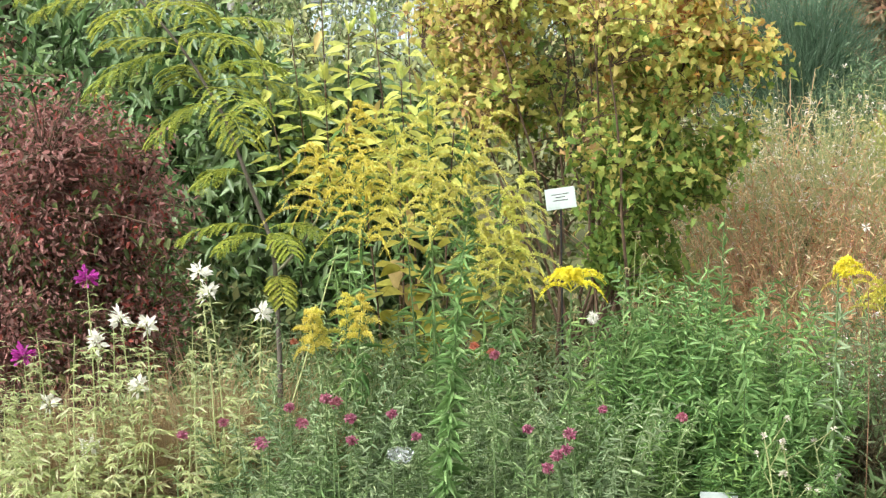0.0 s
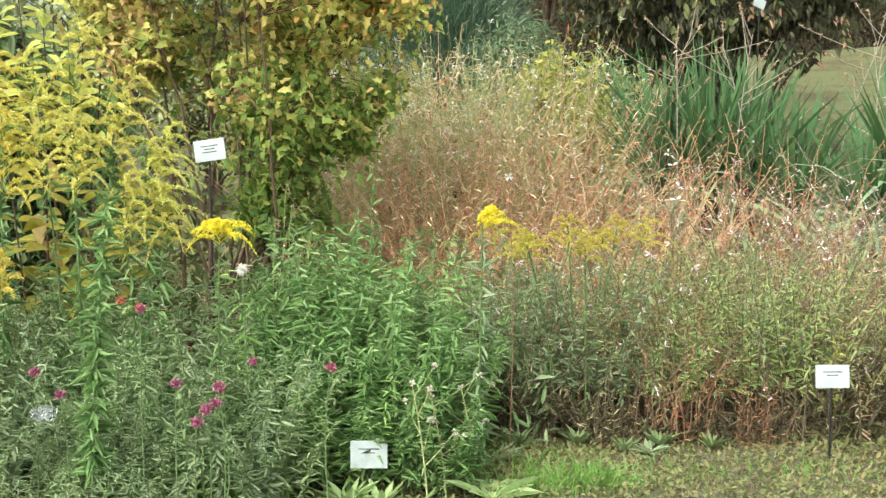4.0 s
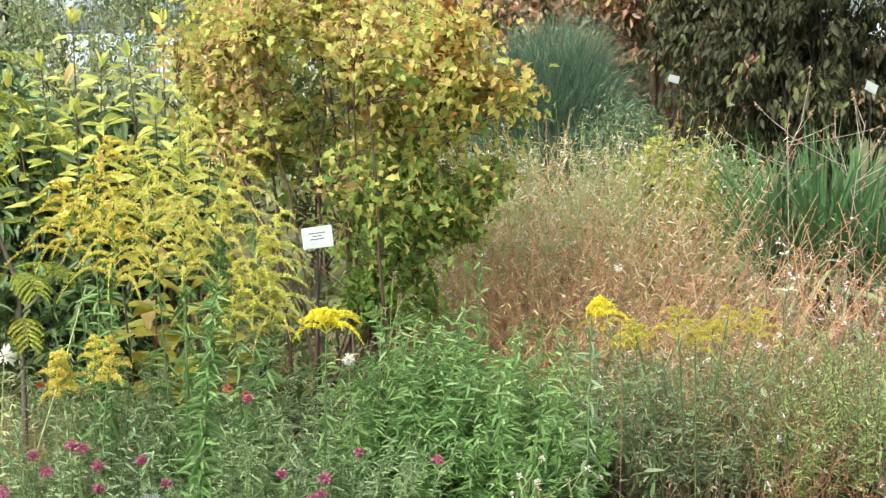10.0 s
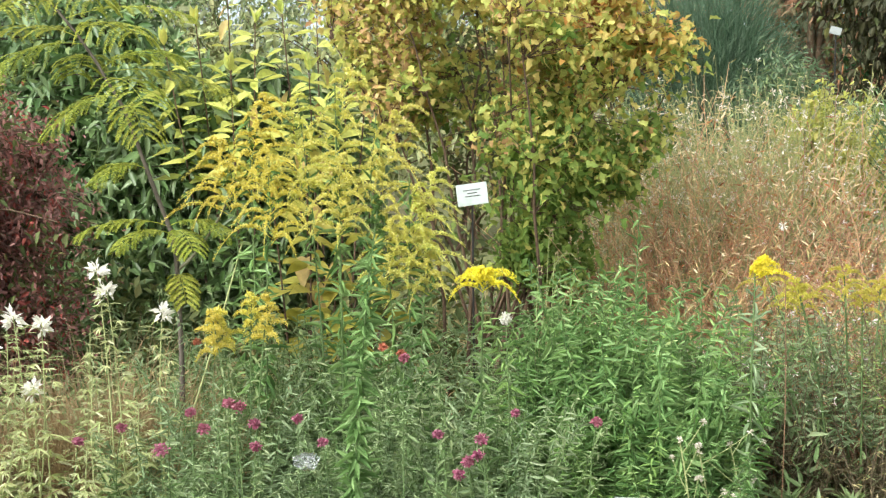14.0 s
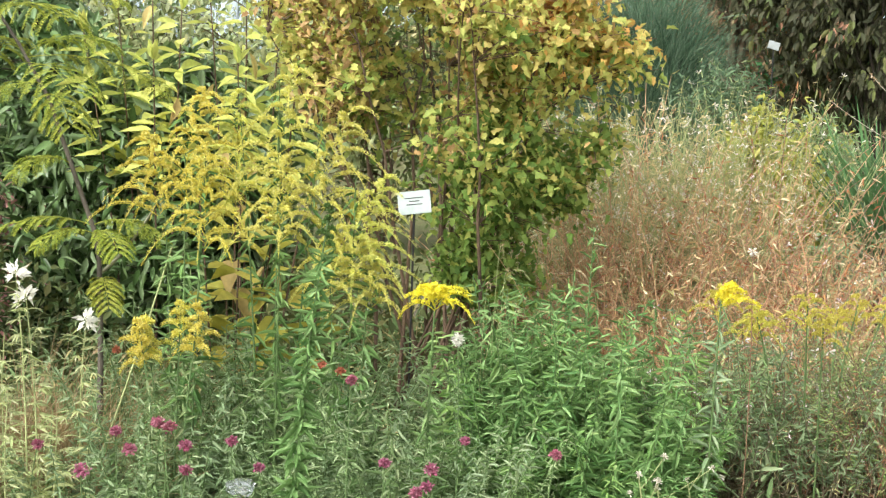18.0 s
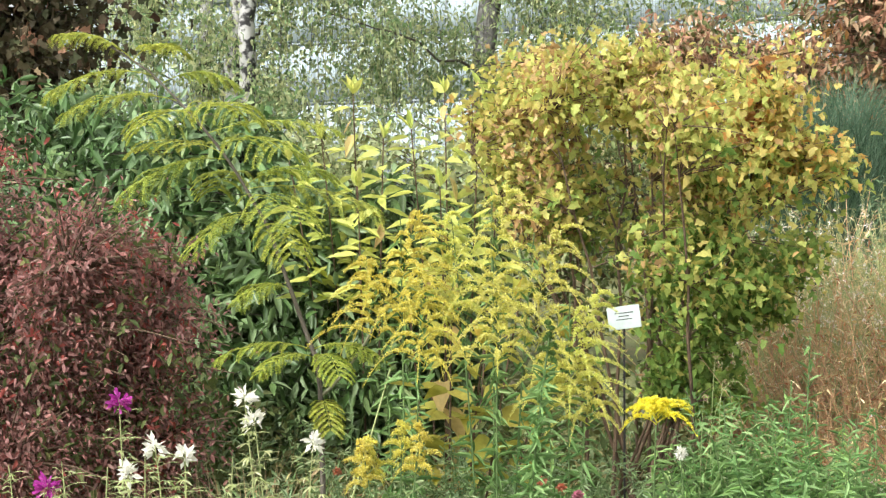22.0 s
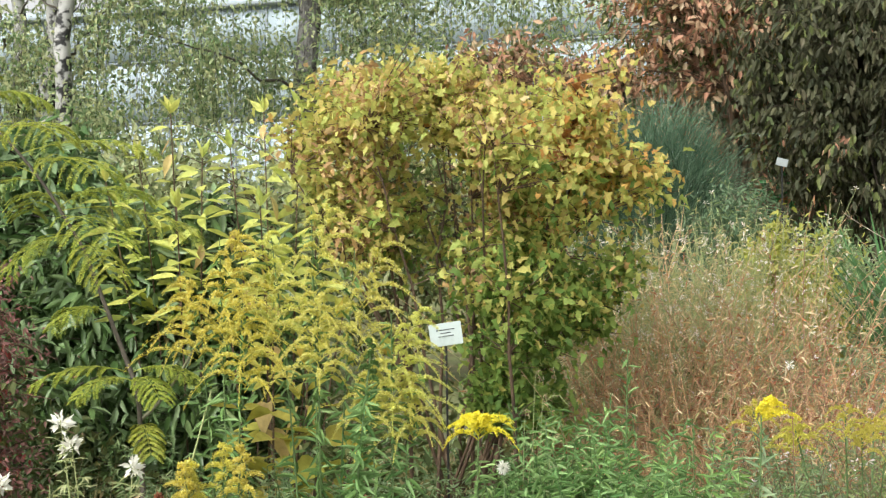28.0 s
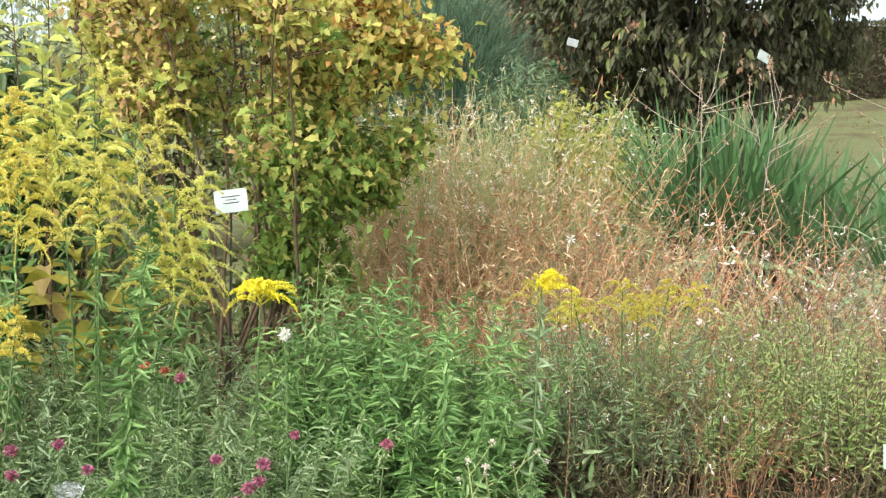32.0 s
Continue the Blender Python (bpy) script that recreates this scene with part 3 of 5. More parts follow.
def woody(ob, base, targets, rng, trunks, r0, spread, twig, bark, sag=0.15):
    """Stems from the base into the crown, each a part, and a twig from the nearest stem to each target. Returns the twigs' paths."""
    ends = targets[rng.choice(len(targets), trunks, replace=False)]
    if trunks == 1:
        ends = targets[[targets[:, 2].argmax()]]
    a = rng.uniform(0, 6.28, trunks)
    p0 = np.asarray(base) + np.stack([np.cos(a), np.sin(a), 0 * a], -1) * spread * rng.uniform(0.3, 1, trunks)[:, None]
    mid = p0 * 0.62 + ends * 0.38 + UP * (ends[:, 2:3] - p0[:, 2:3]) * 0.22
    paths = bow(p0, ends, mid, 9)
    paths[:, 1:-1] += rng.normal(0, r0 * 0.7, (trunks, 7, 3))
    for i in range(trunks):
        part("stem" if trunks > 1 else "trunk", tubes(Bag(), paths[i:i + 1], np.linspace(r0, r0 * 0.25, 9), 6), bark, ob, smooth=True)
    knots = paths[:, 3:].reshape(-1, 3)
    far = ((targets[:, None] - knots[None]) * [1, 1, 1.3]) ** 2
    low = np.where(knots[None, :, 2] > targets[:, None, 2] + 0.05, 0.5, 0.0)
    near = knots[(far.sum(-1) + low).argmin(1)]
    tw = bow(near, targets, (near + targets) / 2 + UP * np.linalg.norm(targets - near, axis=1, keepdims=True) * sag, 4)
    part("twig_cluster", tubes(Bag(), tw, np.linspace(twig, twig * 0.4, 4), 3), bark, ob, kind="stuff")
    return tw


def on_twigs(bag, tw, m, size, outline, rng, u0=0.3, lift=0.4, droop=0.3, scatter=0.02, hang=0.0, pick=None):
    n = len(tw)
    u = rng.uniform(u0, 1.0, (n, m))
    p, t = along(tw, u)
    p = p + rng.normal(0, scatter, p.shape)
    d = unit(rng.normal(size=p.shape)) + t * lift - UP * hang
    p, d = p.reshape(-1, 3), d.reshape(-1, 3)
    if pick is not None:
        keep = pick(p, rng)
        p, d = p[keep], d[keep]
    if not len(p):
        return bag
    return leaves(bag, p, d, size * rng.uniform(0.6, 1.2, len(p)), outline, rng, droop)


def placed(x, y, z=0.0, turn=0.0, size=1.0, high=None):
    return pose(x, y, z, 0, 0, turn) @ Matrix.Diagonal((size, size, high or size, 1))


def rise(x, y):
    """The ground's height: level in the bed, rising over the lawn to the back and to the right."""
    u = np.clip((np.asarray(y, float) - 9) / 19, 0, 1)
    return (0.66 + 0.068 * np.clip(np.asarray(x, float) - 5.4, -4, 16)) * u * u * (3 - 2 * u)


# ---- ground ----
def build_ground():
    xs = np.concatenate([[-600, -200, -80, -40, -25], np.linspace(-15, 20, 71), [30, 50, 100, 300, 600]])
    ys = np.concatenate([[-300, -60, -15], np.linspace(-5, 35, 91), [45, 70, 150, 400, 900]])
    x, y = np.meshgrid(xs, ys)
    z = rise(x, y) + 0.012 * np.sin(x * 5.1 + 1.3 * y) * np.sin(y * 4.3) + 0.02 * np.sin(x * 1.7) * np.cos(y * 1.3)
    v = np.stack([x, y, z], -1).reshape(1, -1, 3)
    w = len(xs)
    f = [(j * w + i, j * w + i + 1, (j + 1) * w + i + 1, (j + 1) * w + i) for j in range(len(ys) - 1) for i in range(w - 1)]
    bag = Bag().add(v, f)
    ob = new("ground", bag.mesh("ground", M["ground"], True))
    tagged(ob, "bare brown bed soil merging into a worn lawn", "ground", kind="structure")


build_ground()


# ---- far things ----
def box_bag(bag, x0, x1, y0, y1, z0, z1):
    v = np.array([(x, y, z) for z in (z0, z1) for y in (y0, y1) for x in (x0, x1)], float)[None]
    return bag.add(v, [(0, 2, 3, 1), (4, 5, 7, 6), (0, 1, 5, 4), (2, 6, 7, 3), (0, 4, 6, 2), (1, 3, 7, 5)])


def build_hall():
    """A long white hall with narrow panels behind the hedge and the birches, its near end to the right."""
    white = solid_material("white_cladding", ["93a2a8", "9aa8ae", "8e9ca2"], 1.5, 0.7, 0.03, (1, 1, 0.3))
    grey = solid_material("grey_frame", ["80898c", "8c9598"], 4, 0.5, 0.05)
    hall = thing("industrial_hall", "long white panelled hall with a flat grey roof edge", "building")
    hall.matrix_basis = pose(0, 44.5, 0.3, 0, 0, -24)
    part("wall", box_bag(Bag(), -45, 45, 0.3, 20, -1.5, 6.1), white, hall)
    tiers = [box_bag(Bag(), -0.58, 0.58, 0.2, 0.3, a, b).mesh("panel", white) for a, b in ((-1.0, 2.7), (2.85, 4.55), (4.72, 6.0))]
    post = box_bag(Bag(), -0.022, 0.022, 0.16, 0.3, -1.2, 6.05).mesh("mullion", grey)
    for i in range(-26, 27):
        for data in tiers:
            ob = new("panel", data)
            ob.parent, ob.location = hall, (i * 1.22, 0, 0)
        ob = new("mullion", post)
        ob.parent, ob.location = hall, (i * 1.22 + 0.61, 0, 0)
    for z in (2.75, 4.61):
        part("transom", box_bag(Bag(), -45, 45, 0.18, 0.3, z, z + 0.05), grey, hall)
    part("roof", box_bag(Bag(), -45.4, 45.4, 0.1, 20.4, 6.1, 6.4), white, hall)
    part("gutter", box_bag(Bag(), -45.4, 45.4, -0.02, 0.1, 6.12, 6.24), grey, hall)


def build_hedge(rng):
    hedge = thing("hedge", "clipped brown autumn hedge along the lawn", "hedge", at=(0, 28, 0))
    n = 120
    x = np.linspace(-4, 22, n)
    # Dark sheets behind the leaves stand in for the shade inside the hedge.
    b = Bag()
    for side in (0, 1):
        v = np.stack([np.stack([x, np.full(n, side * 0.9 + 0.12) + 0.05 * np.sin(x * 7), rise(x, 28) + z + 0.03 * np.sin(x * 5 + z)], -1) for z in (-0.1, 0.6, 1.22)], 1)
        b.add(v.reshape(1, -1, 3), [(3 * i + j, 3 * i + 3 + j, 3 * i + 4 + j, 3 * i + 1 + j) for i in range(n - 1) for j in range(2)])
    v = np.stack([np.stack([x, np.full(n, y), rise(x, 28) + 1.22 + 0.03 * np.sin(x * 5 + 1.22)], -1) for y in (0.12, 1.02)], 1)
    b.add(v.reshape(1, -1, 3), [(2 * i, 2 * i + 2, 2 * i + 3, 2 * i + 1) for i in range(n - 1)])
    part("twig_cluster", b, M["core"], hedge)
    m = 90000
    p = np.stack([rng.uniform(-4, 22, m), rng.normal(0.06, 0.05, m), rng.uniform(-0.05, 1.3, m)], -1)
    top = rng.uniform(0, 1, m) < 0.2
    p[top, 2] = rng.normal(1.27, 0.03, top.sum())
    p[top, 1] = rng.uniform(0, 1, top.sum())
    p[:, 1] += 0.03 * np.sin(p[:, 0] * 2.3) * np.sin(p[:, 2] * 5) + 0.03 * np.sin(p[:, 0] * 7.1 + p[:, 2] * 4)
    d = unit(rng.normal(size=(m, 3)) + [0, -0.7, -0.2])
    size = rng.uniform(0.035, 0.075, m)
    green = np.sin(p[:, 0] * 1.7 + 2 * np.sin(p[:, 2] * 3)) + np.sin(p[:, 0] * 4.3) + 1.6 * (p[:, 2] - 0.7) + rng.normal(0, 1.6, m) > 0.6
    p[:, 2] += rise(p[:, 0], 28)
    for mat, pick in (("hedge", ~green), ("hedgegreen", green)):
        part("foliage", leaves(Bag(), p[pick], d[pick], size[pick], DIAMOND, rng), M[mat], hedge, kind="stuff")


def tree(name, label, category, at, crown, radii, leaf, size, outline, rng, count, m, trunks=1, r0=0.1, spread=0.02, bark="bark",
         extra=(), knots=22, lift=0.4, hang=0.2, shell=0.55, twig=0.006, group="", scatter=0.05, targets=None):
    """A woody plant: stems and twigs, and leaves on every twig. extra: (material, share, size) of other leaves."""
    ob = thing(name, label, category, group, at=at)
    if targets is None:
        targets = lumps(count, crown, radii, rng, knots, shell)
    targets[:, 2] = np.maximum(targets[:, 2], 0.12)
    tw = woody(ob, (0, 0, -0.03), targets, rng, trunks, r0, spread, twig, M[bark])
    b = Bag()
    on_twigs(b, tw, m, size, outline, rng, lift=lift, hang=hang, scatter=scatter)
    part("foliage", b, M[leaf], ob, kind="stuff")
    for mat, share, s2 in extra:
        some = tw[rng.uniform(0, 1, len(tw)) < share]
        b = Bag()
        on_twigs(b, some, max(2, m // 2), s2, outline, rng, u0=0.6, lift=lift, hang=hang, scatter=scatter)
        part("foliage", b, M[mat], ob, kind="stuff")
    return ob


def birch(at, h, trunk_r, rng, label, lean=(0, 0), bark="birchbark", crown_r=2.2, count=700, m=30, z0=1.4, z1=6.0, aside=0.0):
    ob = thing("birch_tree", label, "tree", "birches by the hall", at=at)
    top = np.array([[lean[0], lean[1], h]])
    trunk = bow(np.zeros((1, 3)) - UP * 0.05, top, top * 0.5 + [[0.12, 0, 0]], 18)
    trunk[0, 1:-1, :2] += rng.normal(0, 0.035, (16, 2))
    part("trunk", tubes(Bag(), trunk, np.linspace(trunk_r, trunk_r * 0.35, 18), 12), M[bark], ob, smooth=True)
    n = 18
    u = rng.uniform(0.2, 0.95, (1, n))
    p, _ = along(trunk, u)
    a = rng.uniform(0, 6.28, n)
    out = np.stack([np.cos(a), np.sin(a), 0 * a], -1)
    reach = crown_r * rng.uniform(0.4, 1.0, n)[:, None]
    tip = p[0] + out * reach + UP * rng.uniform(0.5, 1.8, (n, 1))
    lp = bow(p[0], tip, p[0] + out * reach * 0.5 + UP * 0.35, 8)
    lp[:, 1:-1] += rng.normal(0, 0.05, (n, 6, 3))
    for i in range(n):
        part("limb", tubes(Bag(), lp[i:i + 1], np.linspace(trunk_r * 0.13, 0.006, 8), 5), M["limb"], ob, smooth=True)
    s = rng.uniform(-1, 1, (count, 2))
    s = np.concatenate([s * crown_r * np.sqrt(rng.uniform(0.1, 1, (count, 1))), rng.uniform(z0, z1, (count, 1))], 1)
    s[:, 0] += aside
    s[:, 1] = np.abs(s[:, 1]) * 0.8 - 0.5
    knots = s[: max(30, count // 9)]
    near = ((s[:, None] - knots[None]) ** 2).sum(-1).argmin(1)
    tied = rng.uniform(0, 1, (count, 1)) < 0.8
    s = np.where(tied, knots[near] + rng.normal(0, 1, (count, 3)) * [0.2, 0.2, 0.12], s)
    open_sky = np.sin(s[:, 0] * 2.3 + 1.7 * np.sin(s[:, 2] * 1.7)) + np.sin(s[:, 2] * 2.9 + s[:, 0] * 1.1 + s[:, 1] * 0.4)
    s = s[open_sky + rng.normal(0, 0.3, count) > -0.45]
    count = len(s)
    drop = rng.uniform(0.35, 1.35, (count, 1))
    side = rng.normal(0, 0.16, (count, 3)) * [1, 1, 0.3]
    tw = bow(s, s + side - UP * drop, s + side * 0.9 + UP * 0.05, 6)
    part("twig_cluster", tubes(Bag(), tw, np.linspace(0.003, 0.0012, 6), 3), M["darkbark"], ob, kind="stuff")
    b = Bag()
    on_twigs(b, tw, m * 3 // 5, 0.078, OVAL, rng, u0=0.0, lift=0.0, hang=0.55, scatter=0.085)
    part("foliage", b, M["birch"], ob, kind="stuff")
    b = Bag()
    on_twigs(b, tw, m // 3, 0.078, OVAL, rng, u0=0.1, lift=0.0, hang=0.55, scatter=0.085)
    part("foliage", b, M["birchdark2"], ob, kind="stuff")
    return ob


R = np.random.default_rng
build_hall()
build_hedge(R(1))
for k, (x, y, h, r, lean, bark, cr, n, z0, words) in enumerate([
        (-7.0, 19.6, 9, 0.10, (0.1, 0), "birchbark", 2.2, 430, 1.3, "slender white birch with weeping yellowing twigs"),
        (-6.42, 19.0, 10, 0.14, (0.3, 0), "birchbark", 1.9, 380, 1.3, "white birch with black bark scars, one of a close pair"),
        (-6.12, 18.6, 10, 0.115, (0.05, 0.3), "birchbark", 2.8, 700, 1.3, "white birch leaning beside its twin trunk"),
        (-3.85, 21.0, 11, 0.17, (0.3, 0), "birchdark", 3.5, 2300, 1.0, "dark-trunked birch with long weeping twigs")]):
    birch((x, y, rise(x, y)), h, r, R(2 + k), words, lean, bark, cr, n, z0=z0, aside=0.9 if k == 3 else 0.0)
tree("purple_maple", "dark maroon and olive leaved maple", "tree", (-6.7, 13.0, 0.02), (0, 0, 3.1), (1.75, 1.4, 2.5), "maroon", 0.09, LOBED, R(6), 1900, 19, 3, 0.07, 0.1, "darkbark", (("rust", 0.1, 0.1),), knots=36, hang=0.7)
tree("rusty_tree", "tree with rust-brown withering leaves among green ones", "tree", (1.15, 15.5, 0.1), (0, 0, 2.95), (1.7, 1.2, 1.9), "rust", 0.09, OVAL, R(7), 1150, 13, 5, 0.05, 0.1, "bark", (("olive", 0.75, 0.085), ("orange", 0.15, 0.09)), knots=44, hang=0.9)
tree("rusty_shrub", "rusty shrub with withering leaves and thin twigs", "shrub", (-0.7, 14.2, 0.08), (0, 0, 1.95), (0.95, 0.6, 0.85), "rust", 0.08, OVAL, R(207), 420, 15, 8, 0.014, 0.15, "bark", (("olive", 0.5, 0.08), ("strawgreen", 0.2, 0.06)), hang=0.8)
tree("green_bush", "tall bush with fresh dark green leaves", "bush", (2.15, 18.0, 0.2), (0, 0, 2.5), (0.95, 0.9, 2.0), "darkgreen", 0.12, OVAL, R(8), 420, 18, 4, 0.05, 0.1, "bark")
tree("tall_shrub", "large dark olive shrub with drooping leaves and many stems", "shrub", (2.25, 14.2, 0.06), (0, 0, 2.15), (1.5, 1.1, 1.3), "hazel", 0.085, OVAL, R(9), 1350, 19, 44, 0.013, 0.5, "darkbark", (("rust", 0.04, 0.08), ("olive", 0.3, 0.09)), hang=1.3, knots=44)
tree("young_tree", "young tree with thin yellow autumn leaves on the lawn", "tree", (10.1, 25.6, 0.85), (0.1, 0, 1.7), (1.5, 1.2, 1.0), "strawgreen", 0.09, OVAL, R(10), 420, 14, 2, 0.055, 0.08, "greenbark", (("rust", 0.4, 0.09),))
tree("background_shrub", "light green shrub before the white hall", "shrub", (-3.2, 12.2, 0.02), (0, 0, 1.15), (1.5, 0.6, 1.0), "birch", 0.085, OVAL, R(208), 420, 20, 9, 0.015, 0.4, "bark", (("olive", 0.5, 0.07),), knots=40, hang=0.6)
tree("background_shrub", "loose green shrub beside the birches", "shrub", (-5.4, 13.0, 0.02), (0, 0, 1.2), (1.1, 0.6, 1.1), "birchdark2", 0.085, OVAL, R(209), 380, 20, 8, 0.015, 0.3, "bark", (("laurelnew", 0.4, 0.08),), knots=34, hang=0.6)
tree("background_shrub", "thin olive shrub behind the yellowing bush", "shrub", (-1.75, 12.6, 0.02), (0, 0, 1.1), (0.8, 0.5, 1.0), "olive", 0.07, OVAL, R(210), 240, 14, 8, 0.014, 0.2, "bark", (("strawgreen", 0.4, 0.06),), knots=30)


def broom(at, rng):
    ob = thing("broom_bush", "blue-green broom bush of fine upright twigs", "bush", at=at)
    n = 14000
    q = unit(rng.normal(size=(n, 3))) * rng.uniform(0, 1, (n, 1)) ** 0.5
    start = np.array([0.02, 0, 1.3]) + q * [0.46, 0.4, 0.62]
    d = UP * 0.9 + q * [0.8, 0.6, 0.2] + rng.normal(0, 0.34, (n, 3))
    b = blades(Bag(), start, d, rng.uniform(0.15, 0.4, n), 0.0024, rng, 0.3, 4)
    part("twig_cluster", b, M["broom"], ob, kind="stuff")
    p = stalks(14, 0.1, 0.35, 0.8, 1.3, rng)
    for i in range(14):
        part("stem", tubes(Bag(), p[i:i + 1], np.linspace(0.014, 0.006, 6), 4), M["greenbark"], ob)


broom((0.03, 10.2, 0.02), R(11))

# ---- the shrubs of the bed ----
tree("laurel_bush", "dense dark green bush with glossy narrow leaves", "bush", (-4.1, 9.0, 0), (0, 0, 1.05), (1.15, 0.85, 1.0), "laurel", 0.11, BROADLANCE, R(12), 1100, 19, 12, 0.02, 0.4, "darkbark", (("laurelnew", 0.25, 0.1),), knots=46, hang=0.6)
tree("laurel_bush", "dark green bush with drooping glossy narrow leaves", "bush", (-2.75, 8.4, 0), (0, 0, 0.78), (1.15, 0.75, 0.8), "laurel", 0.108, BROADLANCE, R(112), 1000, 19, 12, 0.018, 0.4, "darkbark", (("laurelnew", 0.12, 0.09),), knots=46, hang=0.6)
tree("laurel_bush", "tall dark green bush with fresh glossy narrow leaves", "bush", (-3.4, 8.7, 0), (0, 0, 1.0), (0.85, 0.6, 0.95), "laurel", 0.108, BROADLANCE, R(113), 700, 19, 10, 0.018, 0.3, "darkbark", (("laurelnew", 0.3, 0.1),), knots=40, hang=0.6)
tree("red_shrub", "rounded shrub with dark red autumn leaves", "shrub", (-3.32, 6.4, 0), (0, 0, 0.82), (0.9, 0.7, 0.9), "red", 0.03, OVAL, R(13), 1500, 26, 10, 0.012, 0.2, "bark", (("scarlet", 0.12, 0.034), ("olive", 0.16, 0.05)), knots=60, hang=0.4)


def yellow_shrub(at, rng):
    """Vase-shaped: thin dark stems that fan out from the ground, open low on the left, leafy down the right side."""
    ob = thing("yellowing_shrub", "many-stemmed shrub with lobed leaves turning yellow and brown", "shrub", at=at)
    n = 2600
    z = 0.7 + 1.36 * rng.uniform(0, 1, n) ** 0.88
    hs = [0.7, 1.0, 1.2, 1.35, 1.57, 1.71, 1.91, 2.06]
    left = np.interp(z, hs, [-0.05, -0.2, -0.33, -0.42, -0.57, -0.64, -0.46, -0.12])
    right = np.interp(z, hs, [0.44, 0.58, 0.64, 0.68, 0.76, 0.82, 0.42, 0.12])
    u = rng.uniform(-1, 1, n)
    x = (left + right) / 2 + u * (right - left) / 2 * (1 + 0.16 * np.sin(z * 19) * np.sin(u * 4 + 1))
    y = rng.uniform(-1, 1, n) * np.sqrt(1 - u * u) * (right - left) * 0.42
    x, z = x + rng.normal(0, 0.05, n), z + rng.normal(0, 0.05, n)
    t = np.stack([x, y, z], -1)
    gap = np.sin(x * 9.5 + 1.7 * np.sin(z * 7)) + np.sin(y * 8.3 + z * 5) + np.sin(z * 11 + x * 4)
    keep = (gap + rng.normal(0, 0.5, n) > 0.1) & ~((x < 0.08) & (z < 1.32) & (rng.uniform(0, 1, n) < 0.86))
    a = rng.uniform(0, 6.28, 26)
    root = np.stack([-0.05 + 0.42 * np.cos(a), 0.35 * np.sin(a), rng.uniform(1.7, 1.9, 26)], -1)
    rise_up = root + np.stack([0.16 * np.cos(a) + rng.normal(0, 0.06, 26), 0.1 * np.sin(a), rng.uniform(0.12, 0.34, 26) - 0.1 * np.abs(np.cos(a))], -1)
    sprig = (root[:, None] + (rise_up - root)[:, None] * np.linspace(0.2, 1, 5)[None, :, None]).reshape(-1, 3) + rng.normal(0, 0.015, (130, 3))
    skirt = lumps(110, (0.36, -0.02, 1.15), (0.3, 0.3, 0.5), rng, 30, 0.3, 0.4)
    t = np.concatenate([t[keep], sprig, skirt])
    tw = woody(ob, (0, 0, -0.03), t, rng, 20, 0.0105, 0.32, 0.0034, M["bark"], 0.08)

    def grow(mat, m, size, chance, label=""):
        b = on_twigs(Bag(), tw, m, size, LOBED, rng, u0=0.45, hang=0.35, scatter=0.04, droop=0.6, pick=lambda p, r2: r2.uniform(0, 1, len(p)) < chance(p))
        part("foliage", b, M[mat], ob, label, kind="stuff")

    def side(v, a, b):
        return np.clip((v - a) / (b - a), 0, 1)

    grow("maple", 12, 0.036, lambda p: 0.1 + 0.9 * side(p[:, 2], 0.95, 1.6))
    grow("maplelow", 12, 0.037, lambda p: side(p[:, 2], 1.75, 1.0) * (0.25 + 0.75 * side(p[:, 0], -0.4, 0.1)))
    grow("shrubbrown", 11, 0.03, lambda p: side(p[:, 2], 1.1, 1.5) * (0.25 + 0.75 * side(p[:, 0], 0.4, -0.2)) * side(np.sin(p[:, 0] * 13) + np.sin(p[:, 2] * 17 + p[:, 0] * 5), -0.6, 0.8))
    grow("amber", 5, 0.036, lambda p: (0.06 + 0.94 * side(p[:, 0], 0.25, 0.6)) * side(p[:, 2], 1.3, 1.6), "amber leaves on the sunny shoulder")
    b = Bag()
    heads = t[(t[:, 2] > 1.25) & (t[:, 0] < 0.35) & (rng.uniform(0, 1, len(t)) < 0.3)]
    for _ in range(14):
        qd = unit(rng.normal(size=heads.shape))
        leaves(b, heads + qd * 0.012, qd, rng.uniform(0.014, 0.028, len(heads)), DIAMOND, rng)
    part("seed_cluster", b, M["brown"], ob, "curled brown seed clusters", kind="stuff")
    shoot = bow(np.array([[0.36, -0.08, 1.4]]), np.array([[0.5, -0.1, 2.0]]), np.array([[0.47, -0.1, 1.7]]), 8)
    part("shoot", tubes(Bag(), shoot, np.linspace(0.005, 0.002, 8), 4), M["bark"], ob)
    part("foliage", leafy(Bag(), shoot, 46, 0.45, 1.0, 0.062, LOBED, rng, 0.2, 0.6, 0.25), M["orange"], ob, "orange leaves on a tall shoot", kind="stuff")


yellow_shrub((-0.89, 7.0, 0), R(14))


LEAFLET = [(0, 0), (0.5, 0.3), (1, 0), (0.5, -0.3)]


